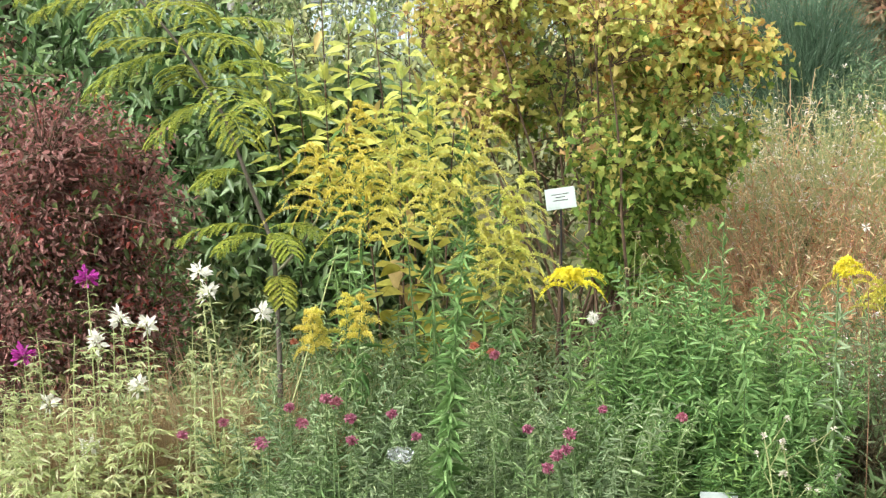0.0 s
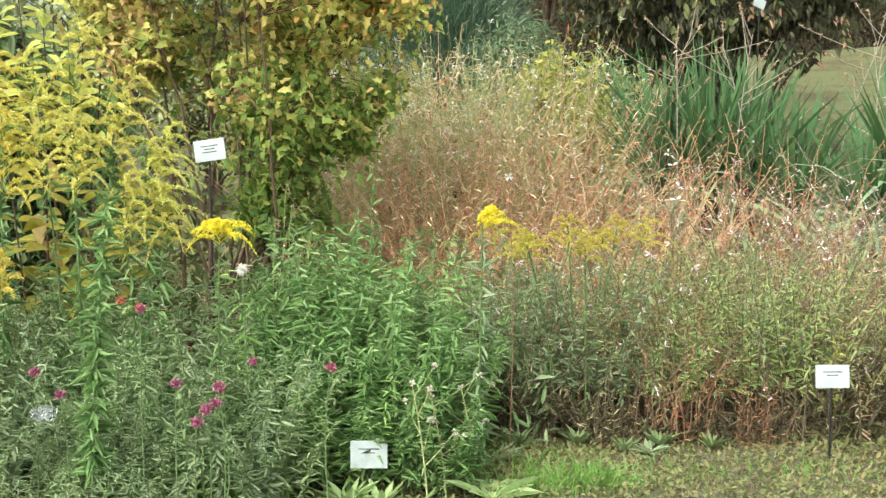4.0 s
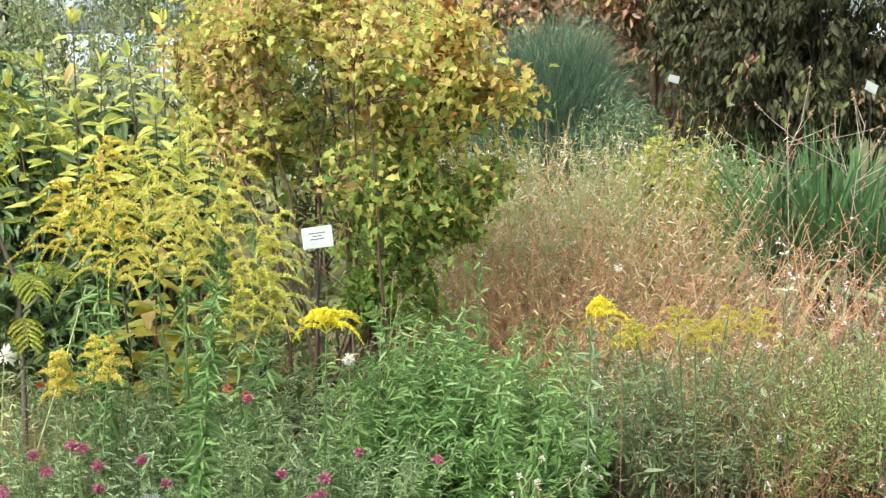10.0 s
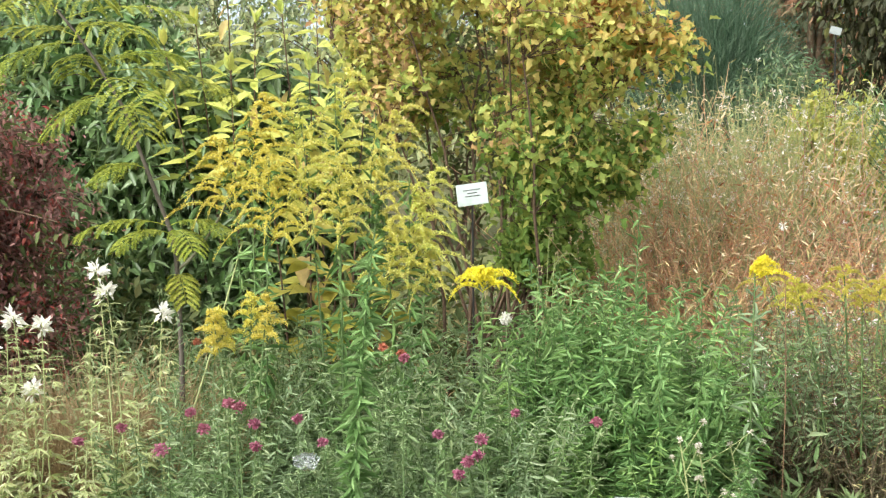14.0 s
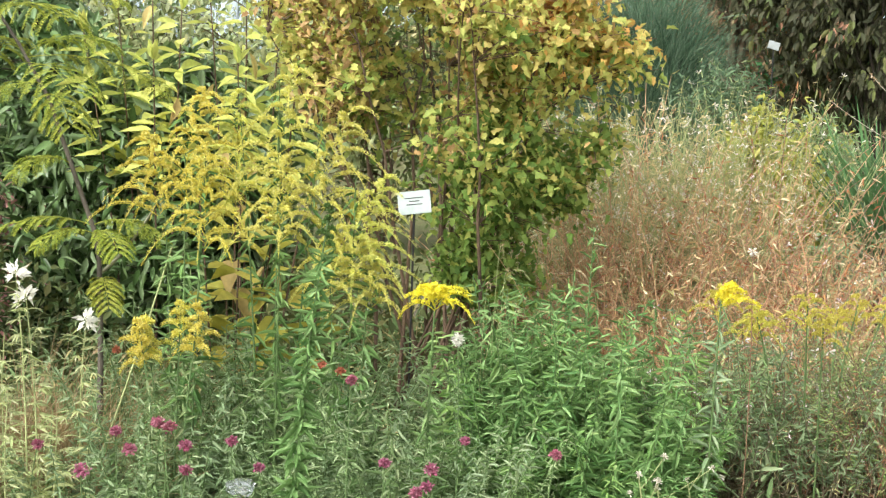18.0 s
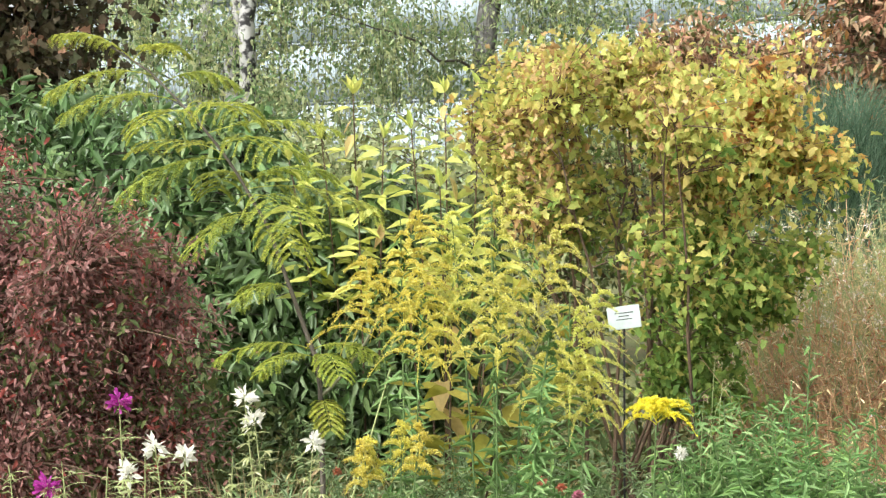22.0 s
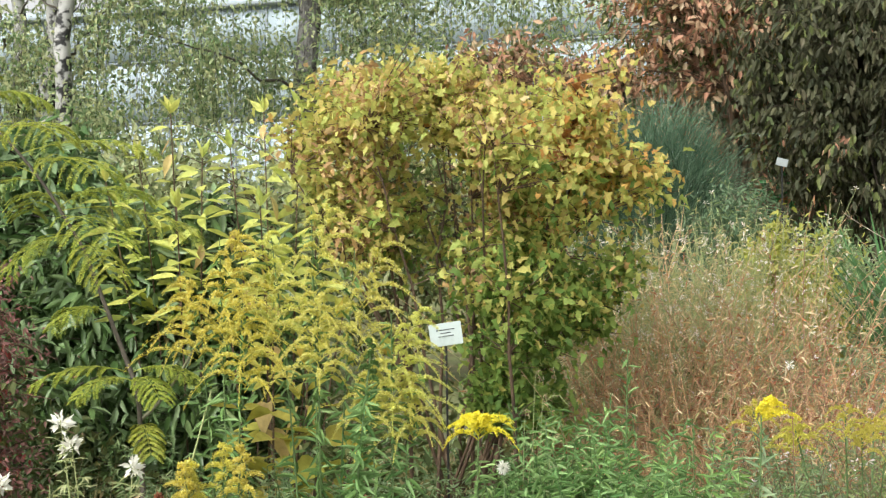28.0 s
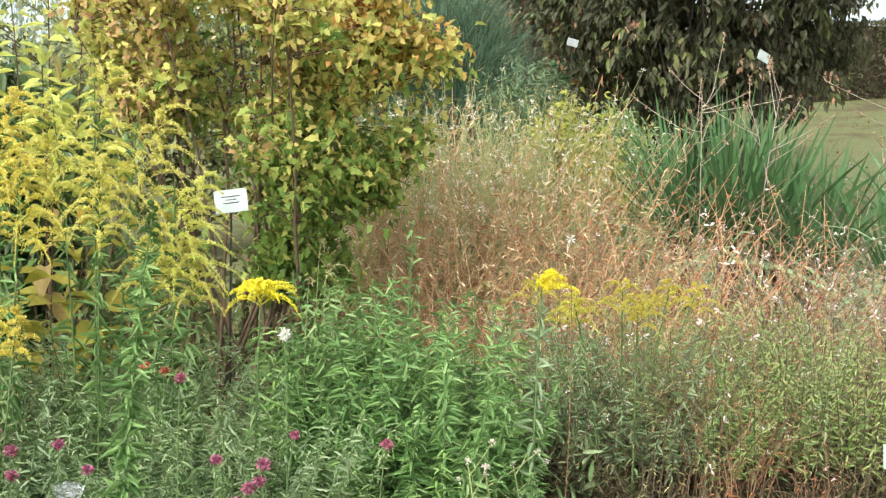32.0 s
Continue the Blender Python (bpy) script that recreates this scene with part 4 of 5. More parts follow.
def mimosa(at, rng):
    """Young silk tree: a thin trunk that leans over to one side, and twice-feathered fronds that hang like umbrellas."""
    ob = thing("mimosa_tree", "young silk tree with feathery yellow-green fronds", "tree", at=at)
    hs = [0, 0.55, 0.94, 1.22, 1.41, 1.64, 1.78, 1.94, 2.03]
    z = np.linspace(0, 2.03, 24)
    trunk = np.stack([np.interp(z, hs, [0, 0.01, 0.01, -0.09, -0.16, -0.3, -0.42, -0.58, -0.72]), 0.02 * np.sin(z * 4), z], -1)[None]
    part("trunk", tubes(Bag(), trunk, np.linspace(0.013, 0.004, 24), 6), M["limb"], ob, smooth=True)
    fork = bow(np.array([[0.01, 0, 0.84]]), np.array([[0.25, -0.05, 1.16]]), np.array([[0.12, 0, 0.92]]), 8)
    part("limb", tubes(Bag(), fork, np.linspace(0.007, 0.003, 8), 5), M["greenbark"], ob, smooth=True)
    # height on the trunk, reach sideways, reach up, reach forward, size
    ways = [(1.97, -0.2, 0.12, -0.05, 0.9), (1.93, -0.27, -0.03, -0.1, 0.9), (1.84, -0.26, -0.01, -0.16, 1.2), (1.79, 0.19, 0.03, -0.14, 1.1), (1.9, 0.18, 0.03, 0.1, 0.7), (1.98, 0.15, 0.05, -0.05, 0.7),
            (1.73, 0.34, 0.03, 0.12, 1.0), (1.66, -0.3, 0.04, 0.15, 1.0), (1.64, -0.22, -0.06, -0.16, 1.25), (1.68, 0.24, 0.02, -0.18, 1.1), (1.58, -0.12, -0.02, 0.15, 0.9), (1.55, 0.24, 0.07, -0.1, 1.0),
            (1.54, 0.36, -0.04, 0.05, 1.15), (1.51, 0.18, -0.04, -0.2, 1.1), (1.46, -0.15, -0.08, -0.12, 1.0), (1.2, -0.12, 0.0, -0.1, 0.7), (1.0, -0.26, 0.0, -0.05, 0.7), (0.97, -0.13, -0.01, -0.12, 0.55),
            (0.97, 0.1, -0.01, -0.12, 0.55), (1.0, 0.2, 0.0, -0.05, 0.6), (0.82, 0.05, -0.05, -0.08, 0.5), (1.42, 0.12, -0.06, -0.16, 0.8), (1.78, -0.05, 0.0, -0.24, 1.0)]
    for h, dx, dz, dy, grown in ways:
        p = np.array([np.interp(h, z, trunk[0, :, k]) for k in range(3)])
        e = p + np.array([dx * 1.15, dy * 1.2, dz - 0.02])
        rib = bow(p[None], e[None], (p + e)[None] / 2 + UP * 0.07, 9)
        b = tubes(Bag(), rib, np.linspace(0.0022, 0.001, 9), 3)
        m, hang = 9, rng.uniform(0.2, 0.45)
        c, t = along(rib, np.linspace(0.22, 1.0, m)[None])
        c, t = c[0], t[0]
        across = unit(np.cross(t, UP))
        for sgn in (-1, 1):
            ln = 0.155 * grown * np.sin(np.linspace(0.8, 2.5, m))[:, None] * rng.uniform(0.9, 1.1, (m, 1))
            d = unit(across * sgn * 0.75 + t * 0.5 + rng.normal(0, 0.07, (m, 3)))
            pin = bow(c, c + d * ln * 0.9 - UP * ln * hang, c + d * ln * 0.65 + UP * ln * 0.1, 6)
            tubes(b, pin, np.full(6, 0.0008), 3)
            k = 30
            lp, lt = along(pin, np.tile(np.linspace(0.08, 1.0, k), (m, 1)))
            wide = unit(t[:, None] - lt * (lt * t[:, None]).sum(-1, keepdims=True) + rng.normal(0, 0.12, lt.shape))
            for w in (-1, 1):
                leaves(b, lp.reshape(-1, 3), (wide * w + lt * 0.5).reshape(-1, 3), np.repeat(0.0125 * (0.7 + 0.3 * np.sin(np.linspace(0.3, 2.8, k)))[None], m, 0).ravel(), LEAFLET, rng, 0.1, 0.1, 0.1)
        part("frond", b, M["mimosa"], ob, kind="stuff")


mimosa((-1.87, 5.83, 0), R(15))


HEART = [(0, 0), (-0.06, 0.16), (0.04, 0.3), (0.22, 0.36), (0.48, 0.29), (0.75, 0.14), (1, 0), (0.75, -0.14), (0.48, -0.29), (0.22, -0.36), (0.04, -0.3), (-0.06, -0.16)]


def big_leaf_plant(label, base, tops, size, outline, rng, start, step, dry=0.05, mat="butter"):
    """Upright stems with pairs of broad leaves that stand out level and hang at the tip; every leaf is a part."""
    ob = thing("broad_leaved_plant", label, "plant", "broad-leaved plants", at=(*base, 0))
    for x, y, h in tops:
        top = np.array([[x - base[0], y - base[1], h]])
        foot = top * [0.4, 0.4, 0]
        st = bow(foot, top, foot * 0.6 + top * [0.4, 0.4, 0.55], 10)
        s = part("stem", tubes(Bag(), st, np.linspace(0.006, 0.003, 10), 5), M["bark"], ob, smooth=True)
        a = rng.uniform(0, 3.1)
        for z in np.arange(start, h - 0.02, step):
            a += 1.57 + rng.normal(0, 0.25)
            p, _ = along(st, np.array([[z / h]]))
            for turn in (0, 3.14):
                w = a + turn + rng.normal(0, 0.2)
                d = np.array([[np.cos(w), np.sin(w), rng.uniform(-0.25, 0.35)]])
                grown = size * rng.uniform(0.75, 1.15) * (1 - 0.4 * max(0, (z - start) / (h - start)))
                withered = rng.uniform() < dry
                part("leaf", leaves(Bag(), p[0] + d * 0.015, d - UP * (1.2 * withered), grown, outline, rng, 0.3, 0.25, 0.35), M["tan" if withered else mat], s)
        d = unit(rng.normal(0, 0.4, (4, 3)) + UP)
        part("leaf", leaves(Bag(), np.repeat(st[:, -1], 4, 0), d, size * 0.55, outline, rng, 0.1), M[mat], s)


big_leaf_plant("tall perennial with pairs of broad pale yellow leaves", (-2.2, 8.0), [(-2.29, 8.1, 1.93), (-2.42, 8.0, 1.72), (-2.1, 7.9, 1.72), (-2.2, 7.8, 1.5), (-2.55, 7.9, 1.62)], 0.175, SMOOTH, R(16), 0.95, 0.07, 0.06)
big_leaf_plant("tall perennial with yellow leaves, some withered to tan", (-1.8, 8.0), [(-1.85, 8.1, 1.93), (-1.68, 8.1, 1.95), (-1.97, 7.9, 1.76), (-1.55, 7.95, 1.72), (-1.8, 7.7, 1.5)], 0.175, SMOOTH, R(217), 0.95, 0.07, 0.06)
big_leaf_plant("low plant with large heart-shaped yellow leaves", (-1.6, 6.7), [(-1.72, 6.65, 1.02), (-1.55, 6.6, 1.05), (-1.45, 6.75, 0.92), (-1.3, 6.7, 1.1), (-1.62, 6.85, 1.2), (-1.15, 6.75, 0.95)], 0.16, HEART, R(216), 0.4, 0.11, 0.12, "golden")


def plume(bag, top, height, width, rng, branches=14, per=30, size=0.011, nod=(0, 0), thick=0.0038, fall=0.1):
    """Goldenrod flower head: arching side branches, thickly set with tiny flower heads, that bow down at the tip."""
    u = np.linspace(0, 1, branches)
    a = np.arange(branches) * 2.4 + rng.uniform(0, 6)
    out = np.stack([np.cos(a), 0.75 * np.sin(a), 0 * a], -1) + np.array([nod[0], nod[1], 0]) * 1.6
    ln = (width * (1.08 - 0.78 * u) * rng.uniform(0.7, 1.2, branches))[:, None]
    p0 = np.asarray(top) - UP * (height * (1 - u))[:, None] + np.array([nod[0], nod[1], 0]) * (u**2)[:, None] * height
    tip = p0 + out * ln + UP * ln * (rng.uniform(-0.2, 0.25, (branches, 1)) - fall)
    arcs = bow(p0, tip, p0 + out * ln * 0.55 + UP * ln * 0.5, 9)
    tubes(bag, arcs, np.linspace(0.0016, 0.0008, 9), 3)
    share = np.sort(rng.uniform(0.12, 1, (branches, per)), axis=1)
    c, t = along(arcs, share)
    near = (1.45 - share).reshape(-1, 1)
    c, t = c.reshape(-1, 3), t.reshape(-1, 3)
    for _ in range(4):
        q = c + rng.normal(0, thick, c.shape) * near * [1, 1, 0.7] + UP * thick * 1.3
        leaves(bag, q, unit(rng.normal(size=q.shape)) + UP * 0.8 + t * 0.4, size * rng.uniform(0.6, 1.3, len(q)) * near[:, 0], LEAFLET, rng, 0.1, 0.5)


def plume_plant(label, base, tops, flower, rng, leaf="aster"):
    """A tall goldenrod: every stem rises from one root to its own broad plume (x, y, height, plume's height, plume's reach)."""
    ob = thing("tall_goldenrod", label, "flower", "goldenrods", at=(*base, 0))
    for x, y, h, ph, pw in tops:
        top = np.array([[x - base[0], y - base[1], h]])
        st = bow(top * [0.35, 0.35, 0], top, top * [0.5, 0.5, 0.55], 9)
        s = part("stem", tubes(Bag(), st, np.linspace(0.005, 0.002, 9), 4), M["stem"], ob)
        part("foliage", leafy(Bag(), st, 76, 0.25, 0.97, 0.07, LANCE, rng, 0.2, 0.7, 0.35), M[leaf], s, kind="stuff")
        fl = Bag()
        plume(fl, st[0, -1], ph * 0.85, pw * 1.25, rng, 24, 80, 0.0072, (rng.normal(0, 0.14), -0.05), 0.0036, 0.3)
        part("flower_head", fl, M[flower], s, kind="stuff")


def goldenrod(name, label, at, stems, flower, rng, spread, splay, h0, h1, ph, pw, leaf="lime", ll=0.09, m=34, u0=0.1, branches=14, nod=(0, 0), size=0.0065, per=70, thick=0.0036):
    ob = thing(name, label, "flower", "goldenrods", at=at)
    st = stalks(stems, spread, splay, h0, h1, rng, 8)
    for i in range(stems):
        s = part("stem", tubes(Bag(), st[i:i + 1], np.linspace(0.005, 0.0025, 8), 4), M["stem"], ob)
        part("foliage", leafy(Bag(), st[i:i + 1], m, u0, 0.9, ll, LANCE, rng, 0.25, 0.6, 0.4), M[leaf], s, kind="stuff")
        fl, k = Bag(), rng.uniform(0.75, 1.2)
        plume(fl, st[i, -1] + UP * 0.02, ph * k, pw * k, rng, branches, per, size, nod, thick)
        part("flower_head", fl, M[flower], s, kind="stuff")
    return ob


plume_plant("tall goldenrod with broad arching yellow plumes", (-1.26, 5.8), [(-1.25, 5.7, 1.53, 0.5, 0.2), (-1.4, 5.8, 1.44, 0.44, 0.19), (-1.12, 5.75, 1.4, 0.46, 0.19), (-1.22, 5.6, 1.26, 0.32, 0.15)], "gold", R(17))
plume_plant("tall goldenrod with deep golden plumes hanging to one side", (-1.55, 5.75), [(-1.55, 5.7, 1.45, 0.38, 0.16), (-1.64, 5.75, 1.3, 0.3, 0.13), (-1.47, 5.65, 1.26, 0.36, 0.16)], "oldgold", R(219))
plume_plant("shorter goldenrod with a bright drooping plume", (-1.02, 5.75), [(-1.0, 5.7, 1.2, 0.4, 0.15), (-0.94, 5.72, 1.0, 0.26, 0.12), (-1.08, 5.66, 1.04, 0.28, 0.14)], "gold", R(217))
goldenrod("tall_goldenrod", "single tall green stem with dense narrow leaves", (-1.07, 4.985, 0), 1, "olivegreen", R(18), 0.005, 0.01, 1.15, 1.17, 0.1, 0.035, "aster", 0.08, m=330, u0=0.15, branches=8)
goldenrod("low_goldenrod", "goldenrod with a bright yellow nodding flower head", (-0.72, 5.35, 0), 1, "brightgold", R(19), 0.005, 0.01, 0.9, 0.91, 0.06, 0.13, "aster", 0.08, m=60, branches=17, per=60, size=0.0078, thick=0.0034)
goldenrod("low_goldenrod", "goldenrod with a bright yellow flower head leaning over", (0.13, 5.5, 0), 1, "brightgold", R(20), 0.005, 0.01, 0.92, 0.93, 0.08, 0.09, "grey", 0.08, m=60, branches=15, per=60, size=0.0078, nod=(0.4, 0), thick=0.0034)
goldenrod("spreading_goldenrod", "spreading goldenrod with soft yellow drooping sprays", (0.52, 6.2, 0), 8, "spraygold", R(21), 0.12, 0.3, 0.72, 0.84, 0.1, 0.14, "limegrey", 0.05, branches=10, size=0.0066, per=46, thick=0.003)
goldenrod("low_goldenrod", "small goldenrod clump fading to ochre", (-1.54, 5.5, 0), 4, "oldgold", R(22), 0.03, 0.12, 0.72, 0.8, 0.13, 0.075, "limegrey", 0.06, branches=12, thick=0.005)


def leafy_clump(name, label, leaf, rng, stems, spread, h0, h1, size, outline, m=26, lift=0.5, u0=0.15, group="", splay=0.12, stem="stem", tips=None, second=None):
    """A clump of upright leafy stems at the origin; every stem with its own leaves and flower head."""
    ob = thing(name, label, "plant", group)
    st = stalks(stems, spread, splay, h0, h1, rng)
    for i in range(stems):
        one = st[i:i + 1]
        s = part("stem", tubes(Bag(), one, np.linspace(0.003, 0.0014, 6), 3), M[stem], ob)
        part("foliage", leafy(Bag(), one, m, u0, 1.0, size, outline, rng, lift, 0.6), M[second if second and rng.uniform() < 0.3 else leaf], s, kind="stuff")
        if tips and rng.uniform() < tips[3]:
            mat, count, sz, _ = tips
            q = one[0, -1] + rng.normal(0, sz * 0.8, (count, 3)) * [1, 1, 0.6]
            b = leaves(Bag(), q, unit(rng.normal(size=q.shape)) + UP * 0.5, sz * rng.uniform(0.6, 1.2, count), DIAMOND, rng)
            part("flower_head", b, M[mat], s, kind="stuff")
    return ob


def patch(makers, x0, x1, y0, y1, n, rng, size=(0.85, 1.1), tall=None):
    """Fill a stretch of the bed with copies of the clumps, evenly but not in rows."""
    done = []
    for i in range(n):
        best, far = None, -1
        for _ in range(8):
            c = np.array([rng.uniform(x0, x1), rng.uniform(y0, y1)])
            d = min((np.hypot(*(c - q)) for q in done), default=9)
            if d > far:
                best, far = c, d
        done.append(best)
        src = makers[i % len(makers)]
        s = rng.uniform(*size) * (tall(*best) if tall else 1)
        if i < len(makers):
            src.matrix_basis = pose(best[0], best[1], 0, 0, 0, rng.uniform(0, 360))
        else:
            copy_thing(src, placed(best[0], best[1], 0, rng.uniform(0, 360), (0.7 + 0.3 * s), s))


def slope(v, a, b, lo, hi):
    return lo + (hi - lo) * min(1, max(0, (v - a) / (b - a)))


asters = [leafy_clump("aster_clump", "leafy green aster clump with upright stems", "aster", R(30 + i), 10, 0.15, 0.5, 0.82, 0.084, LANCE, 52, 0.15, splay=0.24, group="green asters", second="asterlight") for i in range(4)]
patch(asters, -0.56, 0.06, 5.4, 6.25, 26, R(40), tall=lambda x, y: slope(y, 5.4, 5.8, 0.62, 1.02) * (0.9 + 0.14 * np.sin(x * 11 + y * 3)))
dulls = [leafy_clump("valerian_clump", "grey-green leafy clump of fine stems", "dull", R(50 + i), 12, 0.15, 0.45, 0.74, 0.06, LANCE, 60, 0.2, splay=0.34, group="grey-green clumps", second="grey") for i in range(4)]
patch(dulls, -1.8, -0.5, 4.95, 6.25, 52, R(41), (0.75, 1.15), tall=lambda x, y: slope(y, 4.95, 5.9, 0.5, 0.95) * (0.92 + 0.12 * np.sin(x * 7 + y * 5)))
greys = [leafy_clump("grey_leaved_clump", "grey-green narrow-leaved clump, bare stems below", "grey", R(60 + i), 10, 0.15, 0.4, 0.62, 0.055, LANCE, 40, 0.25, 0.4, stem="drystem", splay=0.5, group="grey-leaved clumps", second="dull") for i in range(3)]
patch(greys, 0.1, 0.72, 6.15, 6.75, 18, R(42), (0.75, 1.15))
limes = [leafy_clump("light_green_clump", "light green clump of fine leafy stems", "lime", R(70 + i), 11, 0.17, 0.5, 0.74, 0.046, LANCE, 46, 0.25, 0.3, stem="drystem", splay=0.5, group="light green clumps", second="limegrey") for i in range(3)]
patch(limes, 0.68, 1.45, 6.1, 6.8, 22, R(43), (0.75, 1.1))
autumns = [leafy_clump("autumn_clump", "yellowing and reddening leafy clump", "autumn", R(80 + i), 9, 0.16, 0.4, 0.74, 0.055, NARROW, 34, 0.2, 0.2, group="reddening clumps", stem=("drystem", "palestem", "drystem")[i], second=("lime", "strawlime", "redbrown")[i], splay=0.5) for i in range(3)]
patch(autumns, 1.4, 2.75, 6.0, 6.9, 28, R(44), (0.7, 1.15))


def wiry(name, label, category, group, rng, stems, spread, splay, h0, h1, stem, leaf, m, size, flower=None, share=0.5, second=None, fs=0.014, thick=0.0022, single=False):
    """A dense plant of fine stems."""
    ob = thing(name, label, category, group)
    st = stalks(stems, spread, splay, h0, h1, rng, 7)
    st[:, 1:] += np.cumsum(rng.normal(0, 0.028, (stems, 6, 3)), axis=1)
    if single:
        for i in range(stems):
            part("stem", tubes(Bag(), st[i:i + 1], np.linspace(thick, 0.001, 7), 3), M[stem], ob)
    else:
        part("stem_cluster", tubes(Bag(), st, np.linspace(thick, 0.001, 7), 3), M[stem], ob, kind="stuff")
    part("foliage", leafy(Bag(), st, m, 0.05, 1.0, size, NARROW, rng, 0.1, 0.6), M[leaf], ob, kind="stuff")
    if second:
        part("foliage", leafy(Bag(), st, max(3, m // 2), 0.0, 0.85, size, NARROW, rng, 0.6, 0.4), M[second], ob, kind="stuff")
    if flower:
        p, _ = along(st, rng.uniform(0.5, 1, (stems, 2)))
        p = p.reshape(-1, 3)
        p = p[rng.uniform(0, 1, len(p)) < share]
        b = Bag()
        for _ in range(4):
            leaves(b, p, unit(rng.normal(size=p.shape)), fs * rng.uniform(0.7, 1.2, len(p)), PETAL, rng, 0.1, 0.2)
        part("bloom_cluster", b, M[flower], ob, kind="stuff")
    return ob


gauras = [wiry("gaura_plant", "wiry gaura with small blush-white flowers", "flower", "gauras", R(90 + i), 22, 0.14, 0.95, 0.55, 1.0, ("seedstalk", "drystem", "wire", "rosestem")[i], ("dull", "grey", "autumn", "dull")[i], 5, 0.034, "pinkwhite", 0.4, ("lime", "dull", "lime", "dull")[i], 0.024, thick=0.003) for i in range(4)]
patch(gauras, 0.85, 3.1, 6.9, 7.9, 34, R(45), tall=lambda x, y: slope(y, 6.9, 7.6, 0.75, 1.05))
browns = [wiry("brown_stem_plant", "short plant of thin brown stems with withered leaves", "plant", "brown-stemmed plants", R(116 + i), 24, 0.12, 0.5, 0.3, 0.6, ("drystem", "wire")[i], ("strawgreen", "redbrown")[i], 8, 0.036, "pinkwhite", 0.12, ("dull", "autumn")[i], 0.02) for i in range(2)]
patch(browns, 0.2, 2.7, 6.0, 6.75, 34, R(247), (0.7, 1.15))
gr = R(245)
for k in range(22):
    s = gr.uniform(0.55, 0.75)
    copy_thing(gauras[k % 3], placed(gr.uniform(0.3, 2.8), gr.uniform(6.25, 6.9), 0, gr.uniform(0, 360), s, s))
drys = [wiry("dry_rusty_plant", "tall rusty dry plant of thin stems and withered leaves", "plant", "dry rusty plants", R(100 + i), 26, 0.22, 0.6, 0.5, 1.15, ("redstem", "redstem", "palestem", "rosestem")[i], ("straw", "strawgreen", "straw", "redbrown")[i], 10, 0.075, "pinkwhite", 0.08, ("redbrown", "straw", "straw", "limegrey")[i], thick=0.004, single=True) for i in range(4)]
patch(drys, -0.45, 0.9, 7.1, 8.5, 46, R(46), tall=lambda x, y: slope(y, 7.1, 8.2, 0.75, 1.25) * slope(x, 0.2, 0.9, 1.0, 0.85))
fluffs = [wiry("fading_seed_plant", "tall faded plant with beige fluffy seed heads", "plant", "faded seed plants", R(104 + i), 40, 0.17, 0.3, 0.9, 1.15, "palestem", "strawgreen", 18, 0.05, "seedwhite", 0.9, None, 0.02) for i in range(2)]
patch(fluffs, -0.5, 0.6, 8.2, 8.9, 18, R(48), (1.1, 1.25))
deads = [wiry("dead_perennial", "bare grey dead stalks of a perennial", "plant", "dead stalks", R(106), 60, 0.2, 0.25, 0.9, 1.4, "drystem", "seed", 4, 0.03)]
patch(deads, 0.2, 0.6, 9.2, 9.6, 4, R(49))
redp = [wiry("red_leaved_plant", "small plant with red-brown stems and leaves", "plant", "red-leaved plants", R(108), 16, 0.08, 0.3, 0.6, 0.95, "redstem", "redbrown", 26, 0.05)]
patch(redp, 1.1, 1.7, 7.2, 7.6, 5, R(50))
for x, y, z in ((1.55, 6.35, 0.7), (1.95, 6.3, 0.75), (2.25, 6.5, 0.8), (2.5, 6.25, 0.7), (0.55, 6.55, 0.7), (1.8, 6.7, 0.8)):
    copy_thing(redp[0], placed(x, y, 0, x * 90, z, z))
tree("silver_leaved_shrub", "low silvery green shrub behind the dry plants", "shrub", (0.38, 9.5, 0), (0, 0, 0.95), (0.42, 0.3, 0.6), "silver", 0.05, LANCE, R(251), 320, 16, 8, 0.008, 0.15, "greenbark", (("limegrey", 0.4, 0.05),), twig=0.003, knots=26)
tree("silver_leaved_shrub", "low grey-green shrub among dead stalks", "shrub", (0.95, 9.7, 0), (0, 0, 0.85), (0.35, 0.3, 0.5), "dull", 0.05, LANCE, R(252), 260, 16, 8, 0.008, 0.15, "greenbark", (("strawlime", 0.3, 0.05),), twig=0.003, knots=26)
tree("yellow_green_sapling", "young yellow-green shrub among the dry stalks", "shrub", (0.7, 9.0, 0), (0, 0, 1.0), (0.3, 0.25, 0.45), "strawlime", 0.05, OVAL, R(51), 240, 14, 5, 0.008, 0.1, "greenbark", twig=0.003)


def yucca(at, n, ln, rng, label, trunk=0.35):
    """A rosette; every sword leaf is a part."""
    ob = thing("yucca", label, "plant", "yuccas", at=at)
    w = tubes(Bag(), bow(np.zeros((1, 3)), np.array([[0, 0, trunk + 0.1]]), np.array([[0.03, 0, trunk / 2]]), 5), np.full(5, 0.05), 8)
    part("trunk", w, M["bark"], ob)
    for k in range(n):
        bent = k % 3 == 0
        a, el = rng.uniform(0, 6.28), rng.uniform(0.8, 1.75) if bent else 0.85 * rng.uniform(0, 1)
        d = np.array([[np.cos(a) * np.sin(el), np.sin(a) * np.sin(el), np.cos(el)]])
        b = blades(Bag(), np.array([[0, 0, trunk]]) + d * 0.04, d, ln * rng.uniform(0.7, 1.1), 0.0145 if not bent else 0.012, rng, 0.75 if bent else 0.1)
        part("leaf", b, M["yuccalight" if bent else "yucca"], ob)


